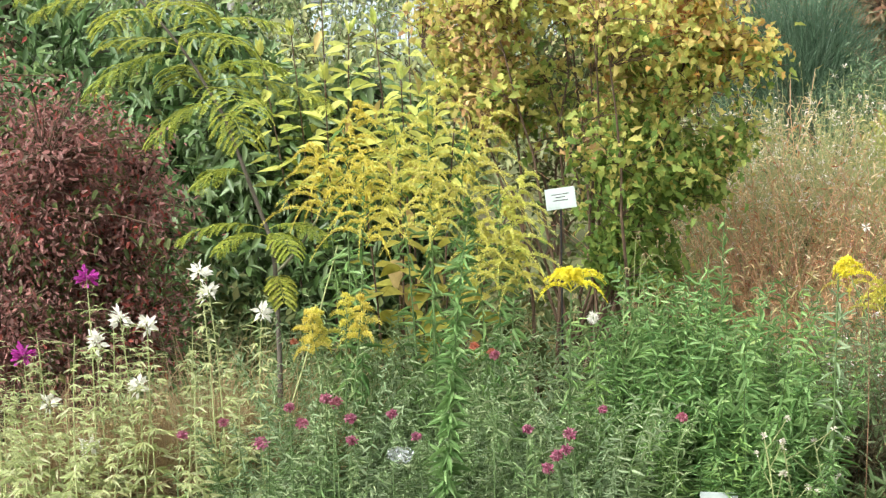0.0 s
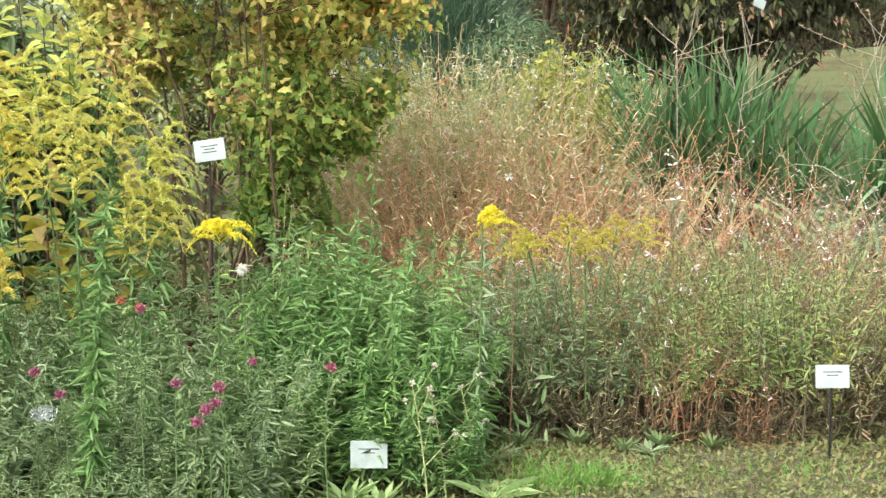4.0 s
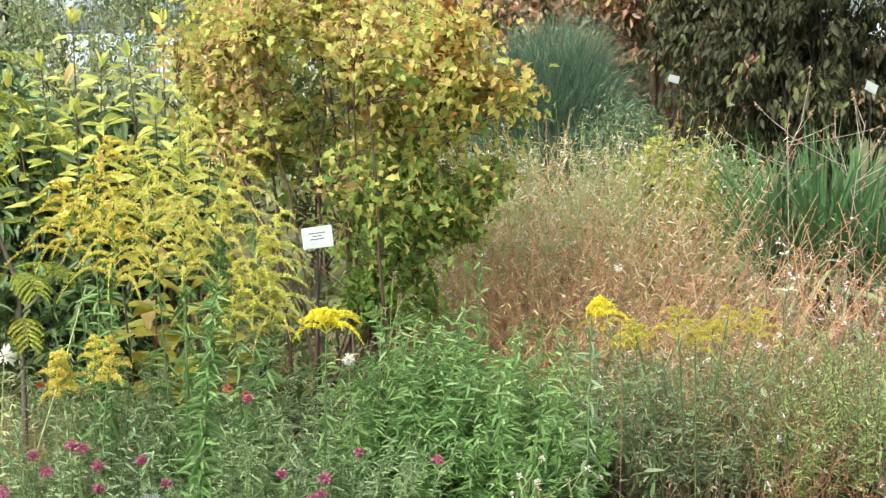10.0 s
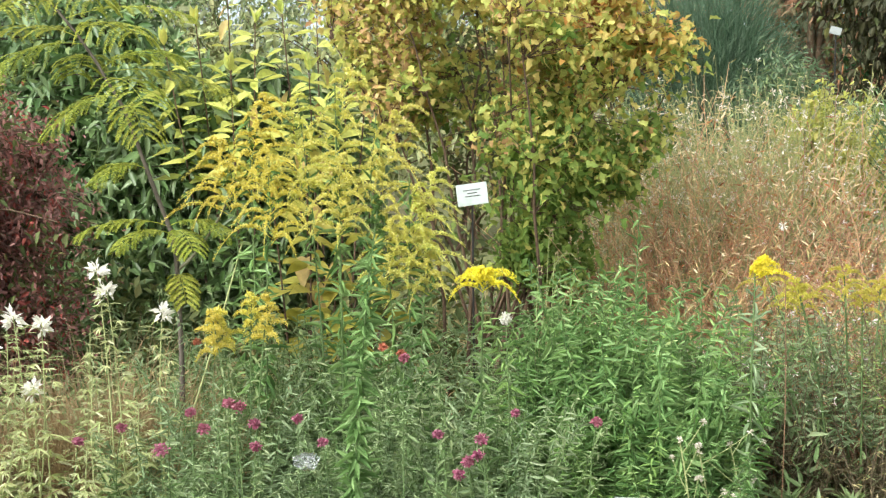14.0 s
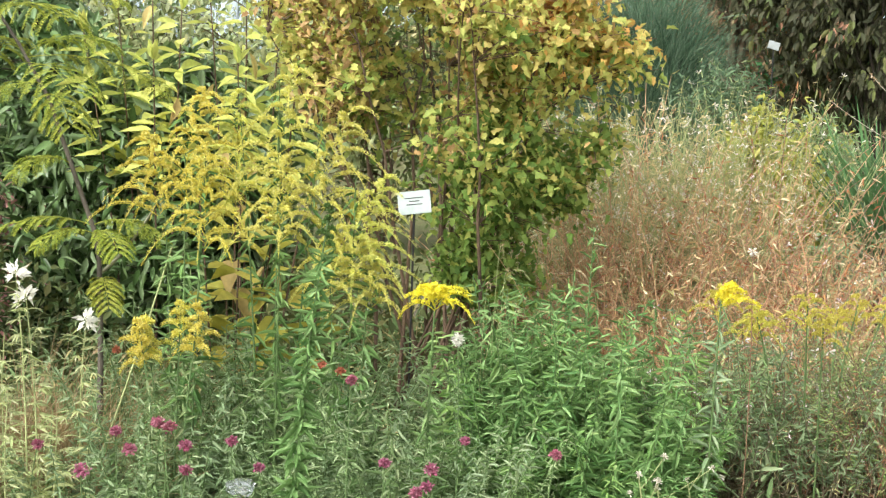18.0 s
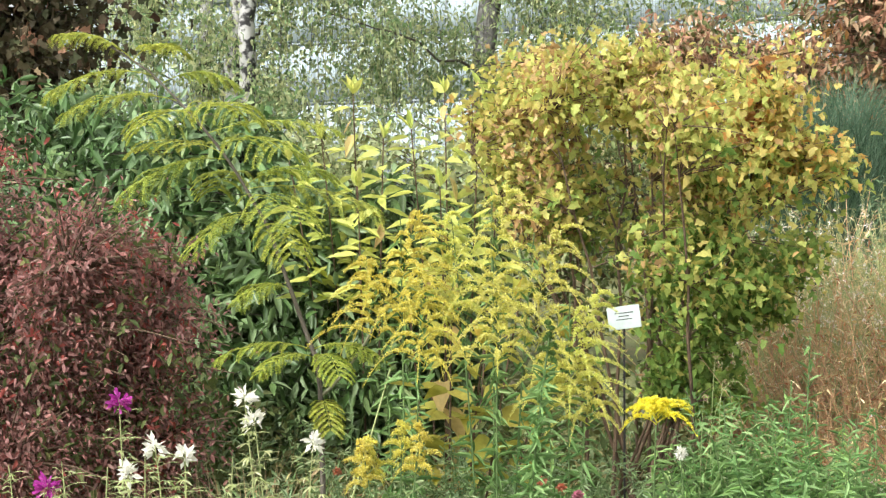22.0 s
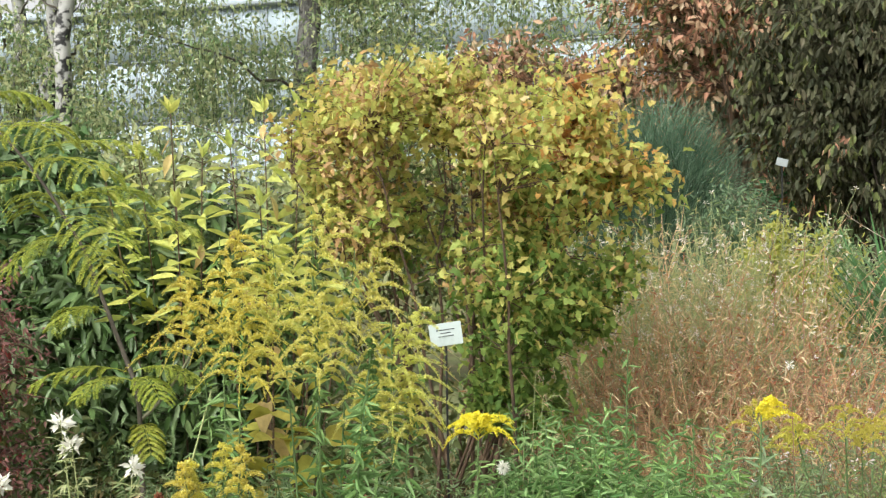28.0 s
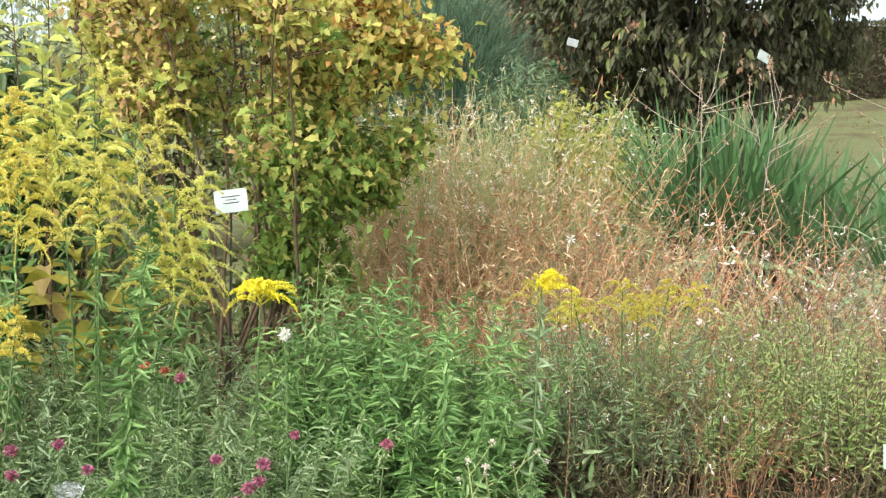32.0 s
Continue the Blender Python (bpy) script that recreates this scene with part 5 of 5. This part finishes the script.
for k, (x, y, n, ln, tr) in enumerate([(1.16, 8.6, 52, 0.78, 0.6), (1.36, 8.45, 56, 0.86, 0.62), (1.56, 8.5, 56, 0.84, 0.6), (1.78, 8.4, 48, 0.7, 0.5), (2.12, 8.2, 48, 0.62, 0.46), (2.36, 8.3, 54, 0.84, 0.58),
                                       (2.6, 8.1, 56, 0.88, 0.6), (2.85, 8.2, 56, 0.92, 0.62), (3.1, 8.1, 56, 0.92, 0.62), (3.35, 8.2, 50, 0.84, 0.62)]):
    yucca((x, y, 0), n + 72, ln, R(110 + k), "yucca rosette of stiff blue-green sword leaves", tr)


def dry_candelabra(at, h, rng):
    ob = thing("dry_flower_stalk", "bare branched dry flower stalk with small seed capsules", "plant", "dry flower stalks", at=at)
    main = bow(np.zeros((1, 3)), np.array([[rng.uniform(-0.3, 0.3), -0.05, h]]), np.array([[0, 0, h * 0.6]]), 9)
    part("stem", tubes(Bag(), main, np.linspace(0.0035, 0.0018, 9), 5), M["seedstalk"], ob)
    n = 7
    p, _ = along(main, np.linspace(0.72, 0.98, n)[None])
    p = p[0]
    tip = p + rng.normal(0, 1, (n, 3)) * [0.16, 0.06, 0.03] + UP * rng.uniform(0.06, 0.22, (n, 1))
    br = bow(p, tip, (p + tip) / 2 - UP * 0.02, 5)
    for i in range(n):
        s = part("branch", tubes(Bag(), br[i:i + 1], np.linspace(0.002, 0.0013, 5), 4), M["seedstalk"], ob)
        c, _ = along(br[i:i + 1], np.array([[0.75, 0.9, 1.0]]))
        c = np.repeat(c[0], 6, 0)
        part("capsule_cluster", leaves(Bag(), c, unit(rng.normal(size=c.shape)), 0.016, DIAMOND, rng), M["seed"], s, kind="stuff")


for k, (x, y, h) in enumerate([(1.2, 8.35, 1.42), (1.45, 8.3, 1.45), (1.62, 8.4, 1.4), (1.0, 8.6, 1.45), (1.95, 8.45, 1.45), (2.2, 8.5, 1.4)]):
    dry_candelabra((x, y, 0), h, R(130 + k))


def cleome(at, h, flower, rng, head=True):
    colour = "magenta" if flower == "magenta" else "white"
    ob = thing("cleome_plant", "pale yellowing spider flower with a %s head" % colour if head else "pale yellowing spider flower gone to seed", "flower", "spider flowers", at=at)
    p0, tip = np.zeros((1, 3)), np.array([[rng.normal(0, 0.03), 0, h]])
    st = bow(p0, tip, tip * 0.5 + rng.normal(0, 0.02, (1, 3)), 8)
    part("stem", tubes(Bag(), st, np.linspace(0.0045, 0.002, 8), 4), M["palestem"], ob)
    b = Bag()
    n = 26
    p, t = along(st, np.linspace(0.08, 0.95, n)[None])
    p = p[0]
    a = rng.uniform(0, 6.28, n)
    out = np.stack([np.cos(a), np.sin(a), 0 * a + 0.2], -1)
    c = p + out * rng.uniform(0.02, 0.07, (n, 1)) * np.linspace(1.2, 0.5, n)[:, None]
    tubes(b, bow(p, c, (p + c) / 2 + UP * 0.005, 3), np.full(3, 0.0008), 3)
    for k in range(5):
        w = (k - 2) * 0.6
        d = np.stack([np.cos(a + w), np.sin(a + w), 0 * a - 0.1], -1)
        leaves(b, c, d, rng.uniform(0.03, 0.06, n) * np.linspace(1.2, 0.5, n), LANCE, rng, 0.4)
    part("foliage", b, M["pale"], ob, kind="stuff")
    pods = Bag()
    p, _ = along(st, rng.uniform(0.6, 0.97, (1, 12)))
    a = rng.uniform(0, 6.28, 12)
    e = p[0] + np.stack([np.cos(a), np.sin(a), 0 * a + 0.2], -1) * 0.07
    tubes(pods, bow(p[0], e, (p[0] + e) / 2 + UP * 0.015, 4), np.array([0.0007, 0.0008, 0.0015, 0.0008]), 3)
    part("pod_cluster", pods, M["palestem"], ob, kind="stuff")
    if head:
        m = 60 if flower == "magenta" else 40
        d = unit(rng.normal(size=(m, 3)) * [1, 1, 0.6] + UP * 0.3)
        f = leaves(Bag(), st[0, -1] + d * 0.01 - UP * rng.uniform(0, 0.025, (m, 1)), d, rng.uniform(0.02, 0.042, m), PETAL if flower == "magenta" else DIAMOND, rng, 0.1)
        part("flower_head", f, M[flower], ob)


heads = [(-1.91, 0.93), (-1.88, 0.86), (-1.72, 0.8), (-2.2, 0.77), (-2.12, 0.75), (-2.28, 0.69), (-2.16, 0.54), (-2.46, 0.47), (-2.37, 0.32)]
for k, (x, h) in enumerate(heads):
    cleome((x, 5.25, 0), h, "white", R(140 + k))
cleome((-2.35, 5.25, 0), 0.91, "magenta", R(150))
cleome((-2.53, 5.25, 0), 0.64, "magenta", R(151))
cr = R(152)
for k in range(24):
    cleome((cr.uniform(-2.75, -1.7), cr.uniform(4.9, 5.5), 0), cr.uniform(0.4, 0.76), "white", R(160 + k), False)


def pink_flower(at, size, rng, mat="pink"):
    """A domed head of many tiny flowers on a leafless stalk."""
    ob = thing("pink_valerian", "crimson-pink domed flower head on a thin stem", "flower", "pink flower heads", at=(at[0], at[1], 0))
    st = bow(np.zeros((1, 3)), np.array([[0, 0, at[2]]]), np.array([[rng.normal(0, 0.04), 0, at[2] / 2]]), 6)
    part("stem", tubes(Bag(), st, np.linspace(0.003, 0.0015, 6), 4), M["stem"], ob)
    m = 150
    d = unit(rng.normal(size=(m, 3)) + UP * 0.4)
    b = leaves(Bag(), st[0, -1] + d * size * rng.uniform(0.0, 1, (m, 1)) * [1, 1, 0.7], d + rng.normal(0, 0.5, (m, 3)), 0.011, [(0, 0), (0.5, 0.35), (1, 0), (0.5, -0.35)], rng)
    part("flower_head", b, M[mat], ob)


spots = [(-1.66, 0.41, 0.026), (-1.52, 0.48, 0.018), (-1.44, 0.56, 0.018), (-1.41, 0.55, 0.02), (-1.36, 0.5, 0.015), (-1.36, 0.43, 0.015), (-0.67, 0.47, 0.018), (-0.71, 0.4, 0.016), (-0.8, 0.48, 0.013),
         (-0.9, 0.71, 0.011), (-0.33, 0.53, 0.013), (-1.92, 0.43, 0.014), (-0.74, 0.36, 0.016), (-1.56, 0.53, 0.013), (-0.68, 0.42, 0.015)]
for k, (x, z, s) in enumerate(spots):
    pink_flower((x, 4.97, z), s, R(200 + k))
fr = R(260)
for k in range(4):
    pink_flower((fr.uniform(-1.9, -0.5), fr.uniform(4.95, 5.35), fr.uniform(0.33, 0.56)), fr.uniform(0.009, 0.015), R(261 + k))
for k, (x, y, z) in enumerate([(-1.08, 5.6, 0.62), (-1.02, 5.6, 0.6), (-1.85, 6.0, 0.55), (-1.75, 6.0, 0.55)]):
    pink_flower((x, y, z), 0.012, R(230 + k), "coral")


# ---- ground cover ----
def cover(name, label, mat, n, x0, x1, y0, y1, z1, size, outline, rng, lean=0.6, z0=0.0):
    """What nobody could count: low leaves, weeds and litter."""
    x, y = rng.uniform(x0, x1, n), rng.uniform(y0, y1, n)
    p = np.stack([x, y, rise(x, y) + z0 + (z1 - z0) * rng.uniform(0, 1, n) ** 1.5 * (0.6 + 0.4 * np.sin(x * 3.1 + 2 * np.sin(y * 2.3)))], -1)
    d = rng.normal(size=(n, 3)) + UP * lean
    ob = new(name, leaves(Bag(), p, d, size * rng.uniform(0.6, 1.3, n), outline, rng).mesh(name, M[mat]))
    tagged(ob, label, "plants", kind="stuff")


cover("undergrowth", "tangled green undergrowth between the perennials", "dull", 16000, -3.4, 0.4, 5.9, 8.4, 0.45, 0.07, LANCE, R(301))
cover("dry_undergrowth", "brown withered undergrowth under the shrubs", "strawgreen", 16000, -2.4, 3.3, 6.3, 9.2, 0.5, 0.06, NARROW, R(302))
cover("green_undergrowth", "low green leaves under the tall gauras", "lime", 12000, 0.1, 3.3, 6.4, 8.2, 0.5, 0.06, LANCE, R(303))
cover("base_twigs", "brown tangled dead twigs at the foot of the clumps", "basetwig", 15000, 0.05, 2.8, 5.95, 6.8, 0.34, 0.08, [(0, 0), (0.4, 0.03), (1, 0), (0.4, -0.03)], R(308), 0.8)
cover("shaded_undergrowth", "dark green undergrowth in the shade of the shrubs", "olive", 15000, -3.2, 0.3, 6.9, 9.2, 0.75, 0.06, DIAMOND, R(309))
cover("fallen_leaves", "brown fallen leaves scattered over the lawn", "brown", 1100, 1.2, 12.0, 12.0, 27.8, 0.012, 0.045, DIAMOND, R(319), 0.1)
cover("leaf_litter", "dry leaf litter on the bare soil", "brown", 5000, -1.2, 3.0, 4.7, 6.6, 0.015, 0.025, OVAL, R(304), 0.1)
cover("weeds", "short patchy weeds on the soil at the bed's edge", "weed", 42000, -1.2, 3.0, 5.0, 6.6, 0.06, 0.024, DIAMOND, R(305), 0.7)
cover("dry_weeds", "short dry grass and stems on the soil", "drygrass", 5000, -1.2, 3.0, 4.9, 6.6, 0.04, 0.03, NARROW, R(306), 0.8)


def turf():
    rng = R(307)
    n = 25000
    x, y = rng.uniform(1.5, 12, n), rng.uniform(11, 28, n)
    p = np.stack([x, y, rise(x, y)], -1)
    d = rng.normal(0, 0.5, (n, 3)) + UP
    ob = new("lawn_grass", leaves(Bag(), p, d, rng.uniform(0.015, 0.035, n), [(0, 0), (0.4, 0.13), (1, 0), (0.4, -0.13)], rng).mesh("lawn_grass", M["lawn"]))
    tagged(ob, "short worn autumn lawn grass", "grass", kind="stuff")


turf()


def grass_tuft(x, y, n, ln, rx, rng, label, mat="grass"):
    ob = thing("grass_tuft", label, "grass", "grass tufts", at=(x, y, 0))
    p = np.stack([rng.normal(0, rx, n), rng.normal(0, rx * 0.6, n), np.zeros(n)], -1)
    d = rng.normal(0, 0.35, (n, 3)) * [1, 1, 0.2] + UP
    part("blade_cluster", blades(Bag(), p, d, ln * rng.uniform(0.5, 1.1, n), 0.0022, rng, 0.5), M[mat], ob, kind="stuff")


grass_tuft(0.38, 5.42, 500, 0.15, 0.09, R(310), "fresh green grass tuft on the soil")
grass_tuft(0.52, 5.46, 420, 0.13, 0.08, R(311), "fresh green grass tuft on the soil")
grass_tuft(0.22, 5.75, 300, 0.1, 0.1, R(312), "short green grass tuft")
grass_tuft(-0.68, 5.2, 220, 0.26, 0.07, R(313), "thin dark green grass tuft under the flowers")
grass_tuft(-0.85, 5.25, 180, 0.24, 0.07, R(314), "thin dark green grass tuft under the flowers")
grass_tuft(-2.08, 5.75, 700, 0.82, 0.09, R(315), "fine brownish grass clump gone to seed", "haygrass")
grass_tuft(-1.9, 5.85, 600, 0.75, 0.1, R(316), "fine brownish grass clump gone to seed", "haygrass")
for k, (x, y, ln) in enumerate([(-2.2, 5.55, 0.75), (-2.45, 5.5, 0.7), (-2.65, 5.6, 0.7), (-2.0, 5.5, 0.7), (-1.78, 5.6, 0.6)]):
    grass_tuft(x, y, 500, ln, 0.1, R(326 + k), "fine brownish grass clump gone to seed", "haygrass")
grass_tuft(0.75, 5.6, 160, 0.08, 0.14, R(317), "short green grass tuft")
grass_tuft(1.2, 5.62, 160, 0.07, 0.16, R(318), "short green grass tuft")


def rosette(x, y, n, ln, rng, mat, label, lift=0.5, outline=OVAL):
    ob = thing("leaf_rosette", label, "plant", "low rosettes", at=(x, y, 0.01))
    for k in range(n):
        a = k * 2.4 + rng.normal(0, 0.2)
        d = np.array([[np.cos(a), np.sin(a), lift * rng.uniform(0.6, 1.3)]])
        part("leaf", leaves(Bag(), np.zeros((1, 3)), d, ln * rng.uniform(0.7, 1.1), outline, rng, 0.3, 0.3, 0.2), M[mat], ob)


rosette(0.17, 5.3, 9, 0.19, R(320), "mullein", "low rosette of pale green broad leaves")
rosette(0.62, 5.5, 7, 0.1, R(321), "mullein", "small rosette of pale green leaves")
for k, (x, y, n, ln) in enumerate([(0.5, 5.95, 22, 0.14), (0.8, 5.92, 24, 0.15), (0.66, 5.85, 18, 0.12), (0.98, 5.9, 20, 0.13), (0.28, 5.9, 20, 0.16)]):
    rosette(x, y, n, ln * 0.62, R(350 + k), "limegrey", "grey-green sprout at the foot of the clumps", 2.2, LANCE)
rosette(-0.3, 5.22, 18, 0.13, R(322), "mullein", "pale green leafy weed below the label", 1.4, LANCE)
rosette(-0.19, 5.2, 16, 0.12, R(323), "mullein", "pale green leafy weed below the label", 1.4, LANCE)
rosette(0.2, 5.75, 14, 0.11, R(324), "grey", "small grey-green sprout on the soil", 1.0, LANCE)
rosette(0.75, 5.85, 14, 0.09, R(325), "grey", "small grey-green sprout on the soil", 0.8, LANCE)


def seed_weed(x, y, h, rng):
    ob = thing("seeding_weed", "pale tall weed with white seed heads", "plant", "seeding weeds", at=(x, y, 0))
    main = bow(np.zeros((1, 3)), np.array([[-0.05, 0, h]]), np.array([[-0.01, 0, h * 0.5]]), 8)
    part("stem", tubes(Bag(), main, np.linspace(0.004, 0.002, 8), 4), M["palestem"], ob)
    p, _ = along(main, np.array([[0.35, 0.45, 0.6, 0.75, 0.9]]))
    tip = p[0] + rng.normal(0, 1, (5, 3)) * [0.07, 0.03, 0.02] + UP * 0.09
    br = bow(p[0], tip, (p[0] + tip) / 2 - UP * 0.01, 5)
    ends = np.concatenate([br[:, -1], main[:, -1]])
    for i in range(5):
        part("branch", tubes(Bag(), br[i:i + 1], np.linspace(0.002, 0.0012, 5), 4), M["palestem"], ob)
    for e in ends:
        q = np.repeat(e[None], 18, 0)
        d = unit(rng.normal(size=q.shape) + UP * 0.8)
        part("seed_head", leaves(Bag(), q, d, 0.013, PETAL, rng), M["seedwhite"], ob, kind="stuff")
    part("foliage", leafy(Bag(), main, 18, 0.1, 0.95, 0.035, LANCE, rng, 0.4), M["pale"], ob, kind="stuff")


seed_weed(-0.04, 5.22, 0.42, R(330))
seed_weed(0.02, 5.3, 0.36, R(331))
seed_weed(0.12, 5.5, 0.34, R(332))


def leafy_spike(x, y, h, rng):
    ob = thing("leafy_shoot", "upright fresh green leafy shoot", "plant", "leafy shoots", at=(x, y, 0))
    st = bow(np.zeros((1, 3)), np.array([[0.02, 0, h]]), np.array([[0, 0, h / 2]]), 8)
    part("stem", tubes(Bag(), st, np.linspace(0.004, 0.002, 8), 4), M["stem"], ob)
    part("foliage", leafy(Bag(), st, 60, 0.3, 1.0, 0.075, LANCE, rng, 0.5, 0.3, 0.3), M["aster"], ob, kind="stuff")


leafy_spike(-0.26, 6.05, 1.03, R(340))
leafy_spike(-0.32, 6.1, 0.85, R(341))


def arching_grass(x, y, h, rng):
    ob = thing("arching_dry_grass", "arching dry grass stems with drooping seed heads", "grass", at=(x, y, 0))
    n = 9
    p0 = rng.normal(0, 0.03, (n, 3)) * [1, 1, 0]
    tip = p0 + np.stack([rng.uniform(0.02, 0.3, n), rng.normal(0, 0.05, n), rng.uniform(h * 0.6, h * 0.95, n)], -1)
    st = bow(p0, tip, p0 + (tip - p0) * [0.25, 0.3, 1.25], 10)
    for i in range(n):
        s = part("stem", tubes(Bag(), st[i:i + 1], np.linspace(0.0016, 0.0008, 10), 3), M["palestem"], ob)
        part("seed_head", leafy(Bag(), st[i:i + 1], 16, 0.7, 1.0, 0.02, NARROW, rng, 0.6), M["seed"], s, kind="stuff")


arching_grass(-0.58, 5.95, 1.0, R(342))


def dry_stick(p0, p1, rng):
    ob = thing("dry_stick", "pale dry stalk leaning across the plants", "stick", at=p0)
    e = np.array([p1]) - np.array([p0])
    part("stalk", tubes(Bag(), bow(np.zeros((1, 3)), e, e * 0.5 - UP * 0.03, 7), np.linspace(0.004, 0.003, 7), 5), M["palestem"], ob)


dry_stick((-1.79, 5.65, 0.3), (-1.6, 5.75, 0.95), R(343))


def fluffy_seed(x, y, z, rng):
    ob = thing("fluffy_seed_head", "white fluffy seed head on a thin stem", "flower", at=(x, y, 0))
    part("stem", tubes(Bag(), bow(np.zeros((1, 3)), np.array([[0, 0, z]]), np.array([[0.02, 0, z / 2]]), 5), np.full(5, 0.002), 4), M["stem"], ob)
    d = unit(rng.normal(size=(120, 3)))
    part("fluff", leaves(Bag(), np.array([[0, 0, z]]) + d * 0.004, d, 0.02, NARROW, rng), M["white"], ob)


fluffy_seed(-0.63, 5.28, 0.78, R(344))


def white_flower(x, y, z, rng):
    ob = thing("white_flower", "small white flower on a tall thin stem", "flower", at=(x, y, 0))
    part("stem", tubes(Bag(), bow(np.zeros((1, 3)), np.array([[0, 0, z]]), np.array([[0.03, 0, z / 2]]), 6), np.full(6, 0.0014), 4), M["wire"], ob)
    a = np.arange(10) * 0.63
    d = np.stack([np.cos(a), 0 * a - 0.4, np.sin(a)], -1) + rng.normal(0, 0.15, (10, 3))
    part("petal", leaves(Bag(), np.repeat([[0, 0, z]], 10, 0), d, 0.017, PETAL, rng, 0.1), M["white"], ob)


white_flower(0.228, 5.5, 1.05, R(346))


def plastic_wrap(at, rng):
    """A crumpled piece of clear film caught among the leaves."""
    bm = bmesh.new()
    bmesh.ops.create_icosphere(bm, subdivisions=3, radius=0.042)
    for v in bm.verts:
        n = noise.noise(v.co * 38) + 0.5 * noise.noise(v.co * 90)
        v.co *= 1 + 0.35 * n
        v.co.z *= 0.6
    me = bpy.data.meshes.new("clear_plastic_film")
    bm.to_mesh(me)
    bm.free()
    mt, bsdf, link = material("clear_film")
    bsdf.inputs["Base Color"].default_value = (0.6, 0.66, 0.64, 1)
    bsdf.inputs["Roughness"].default_value = 0.15
    bsdf.inputs["Transmission Weight"].default_value = 0.92
    me.materials.append(mt)
    ob = new("clear_plastic_film", me)
    ob.location = at
    tagged(ob, "crumpled clear plastic film caught among the leaves", "litter")


plastic_wrap((-1.2, 4.97, 0.39), R(345))


def garden_label(at, turn, tilt, name_label, w=0.12, h=0.084, lines=3, face="sign"):
    ob = thing("plant_label", name_label, "label", "plant labels")
    ob.matrix_basis = pose(*at, 0, 0, turn)
    bm = bmesh.new()
    bmesh.ops.create_cube(bm, size=1)
    bmesh.ops.scale(bm, vec=(w, 0.004, h), verts=bm.verts)
    bmesh.ops.bevel(bm, geom=[e for e in bm.edges], offset=0.0012, segments=2, affect="EDGES")
    me = bpy.data.meshes.new("plate")
    bm.to_mesh(me)
    bm.free()
    me.materials.append(M[face])
    plate = new("plate", me)
    plate.parent = ob
    plate.matrix_basis = pose(0, 0, 0, -10, tilt, 0)
    for i in range(lines):
        lw, z = w * (0.28, 0.16, 0.24)[i % 3], h * (0.2 - 0.14 * i)
        part("text_line", box_bag(Bag(), -lw, lw, -0.0035, -0.002, z - 0.0012, z + 0.0012), M["ink"], plate)
    s = np.array([[[0, 0.008, -at[2] - 0.05], [0, 0.008, -at[2] / 2], [0, 0.006, 0]]])
    part("stake", tubes(Bag(), s, np.full(3, 0.0045), 6), M["metal"], ob)
    return ob


garden_label((-0.89, 6.49, 1.05), 0, -8, "white printed label on a stake before the yellowing shrub")
garden_label((-0.231, 5.275, 0.172), 0, 0, "white printed label on a black stake before the asters", 0.12, 0.09, lines=2)
garden_label((1.385, 5.78, 0.309), 0, 0, "white printed label on a black stake at the bed's edge", 0.12, 0.082, 2)
garden_label((2.1, 11.03, 1.59), 20, 25, "white label tilted beside the tall dark shrub", 0.09, 0.065, 0)
garden_label((0.75, 9.97, 1.65), 0, 15, "white label half hidden beside the broom", 0.065, 0.045, 0, "shadesign")
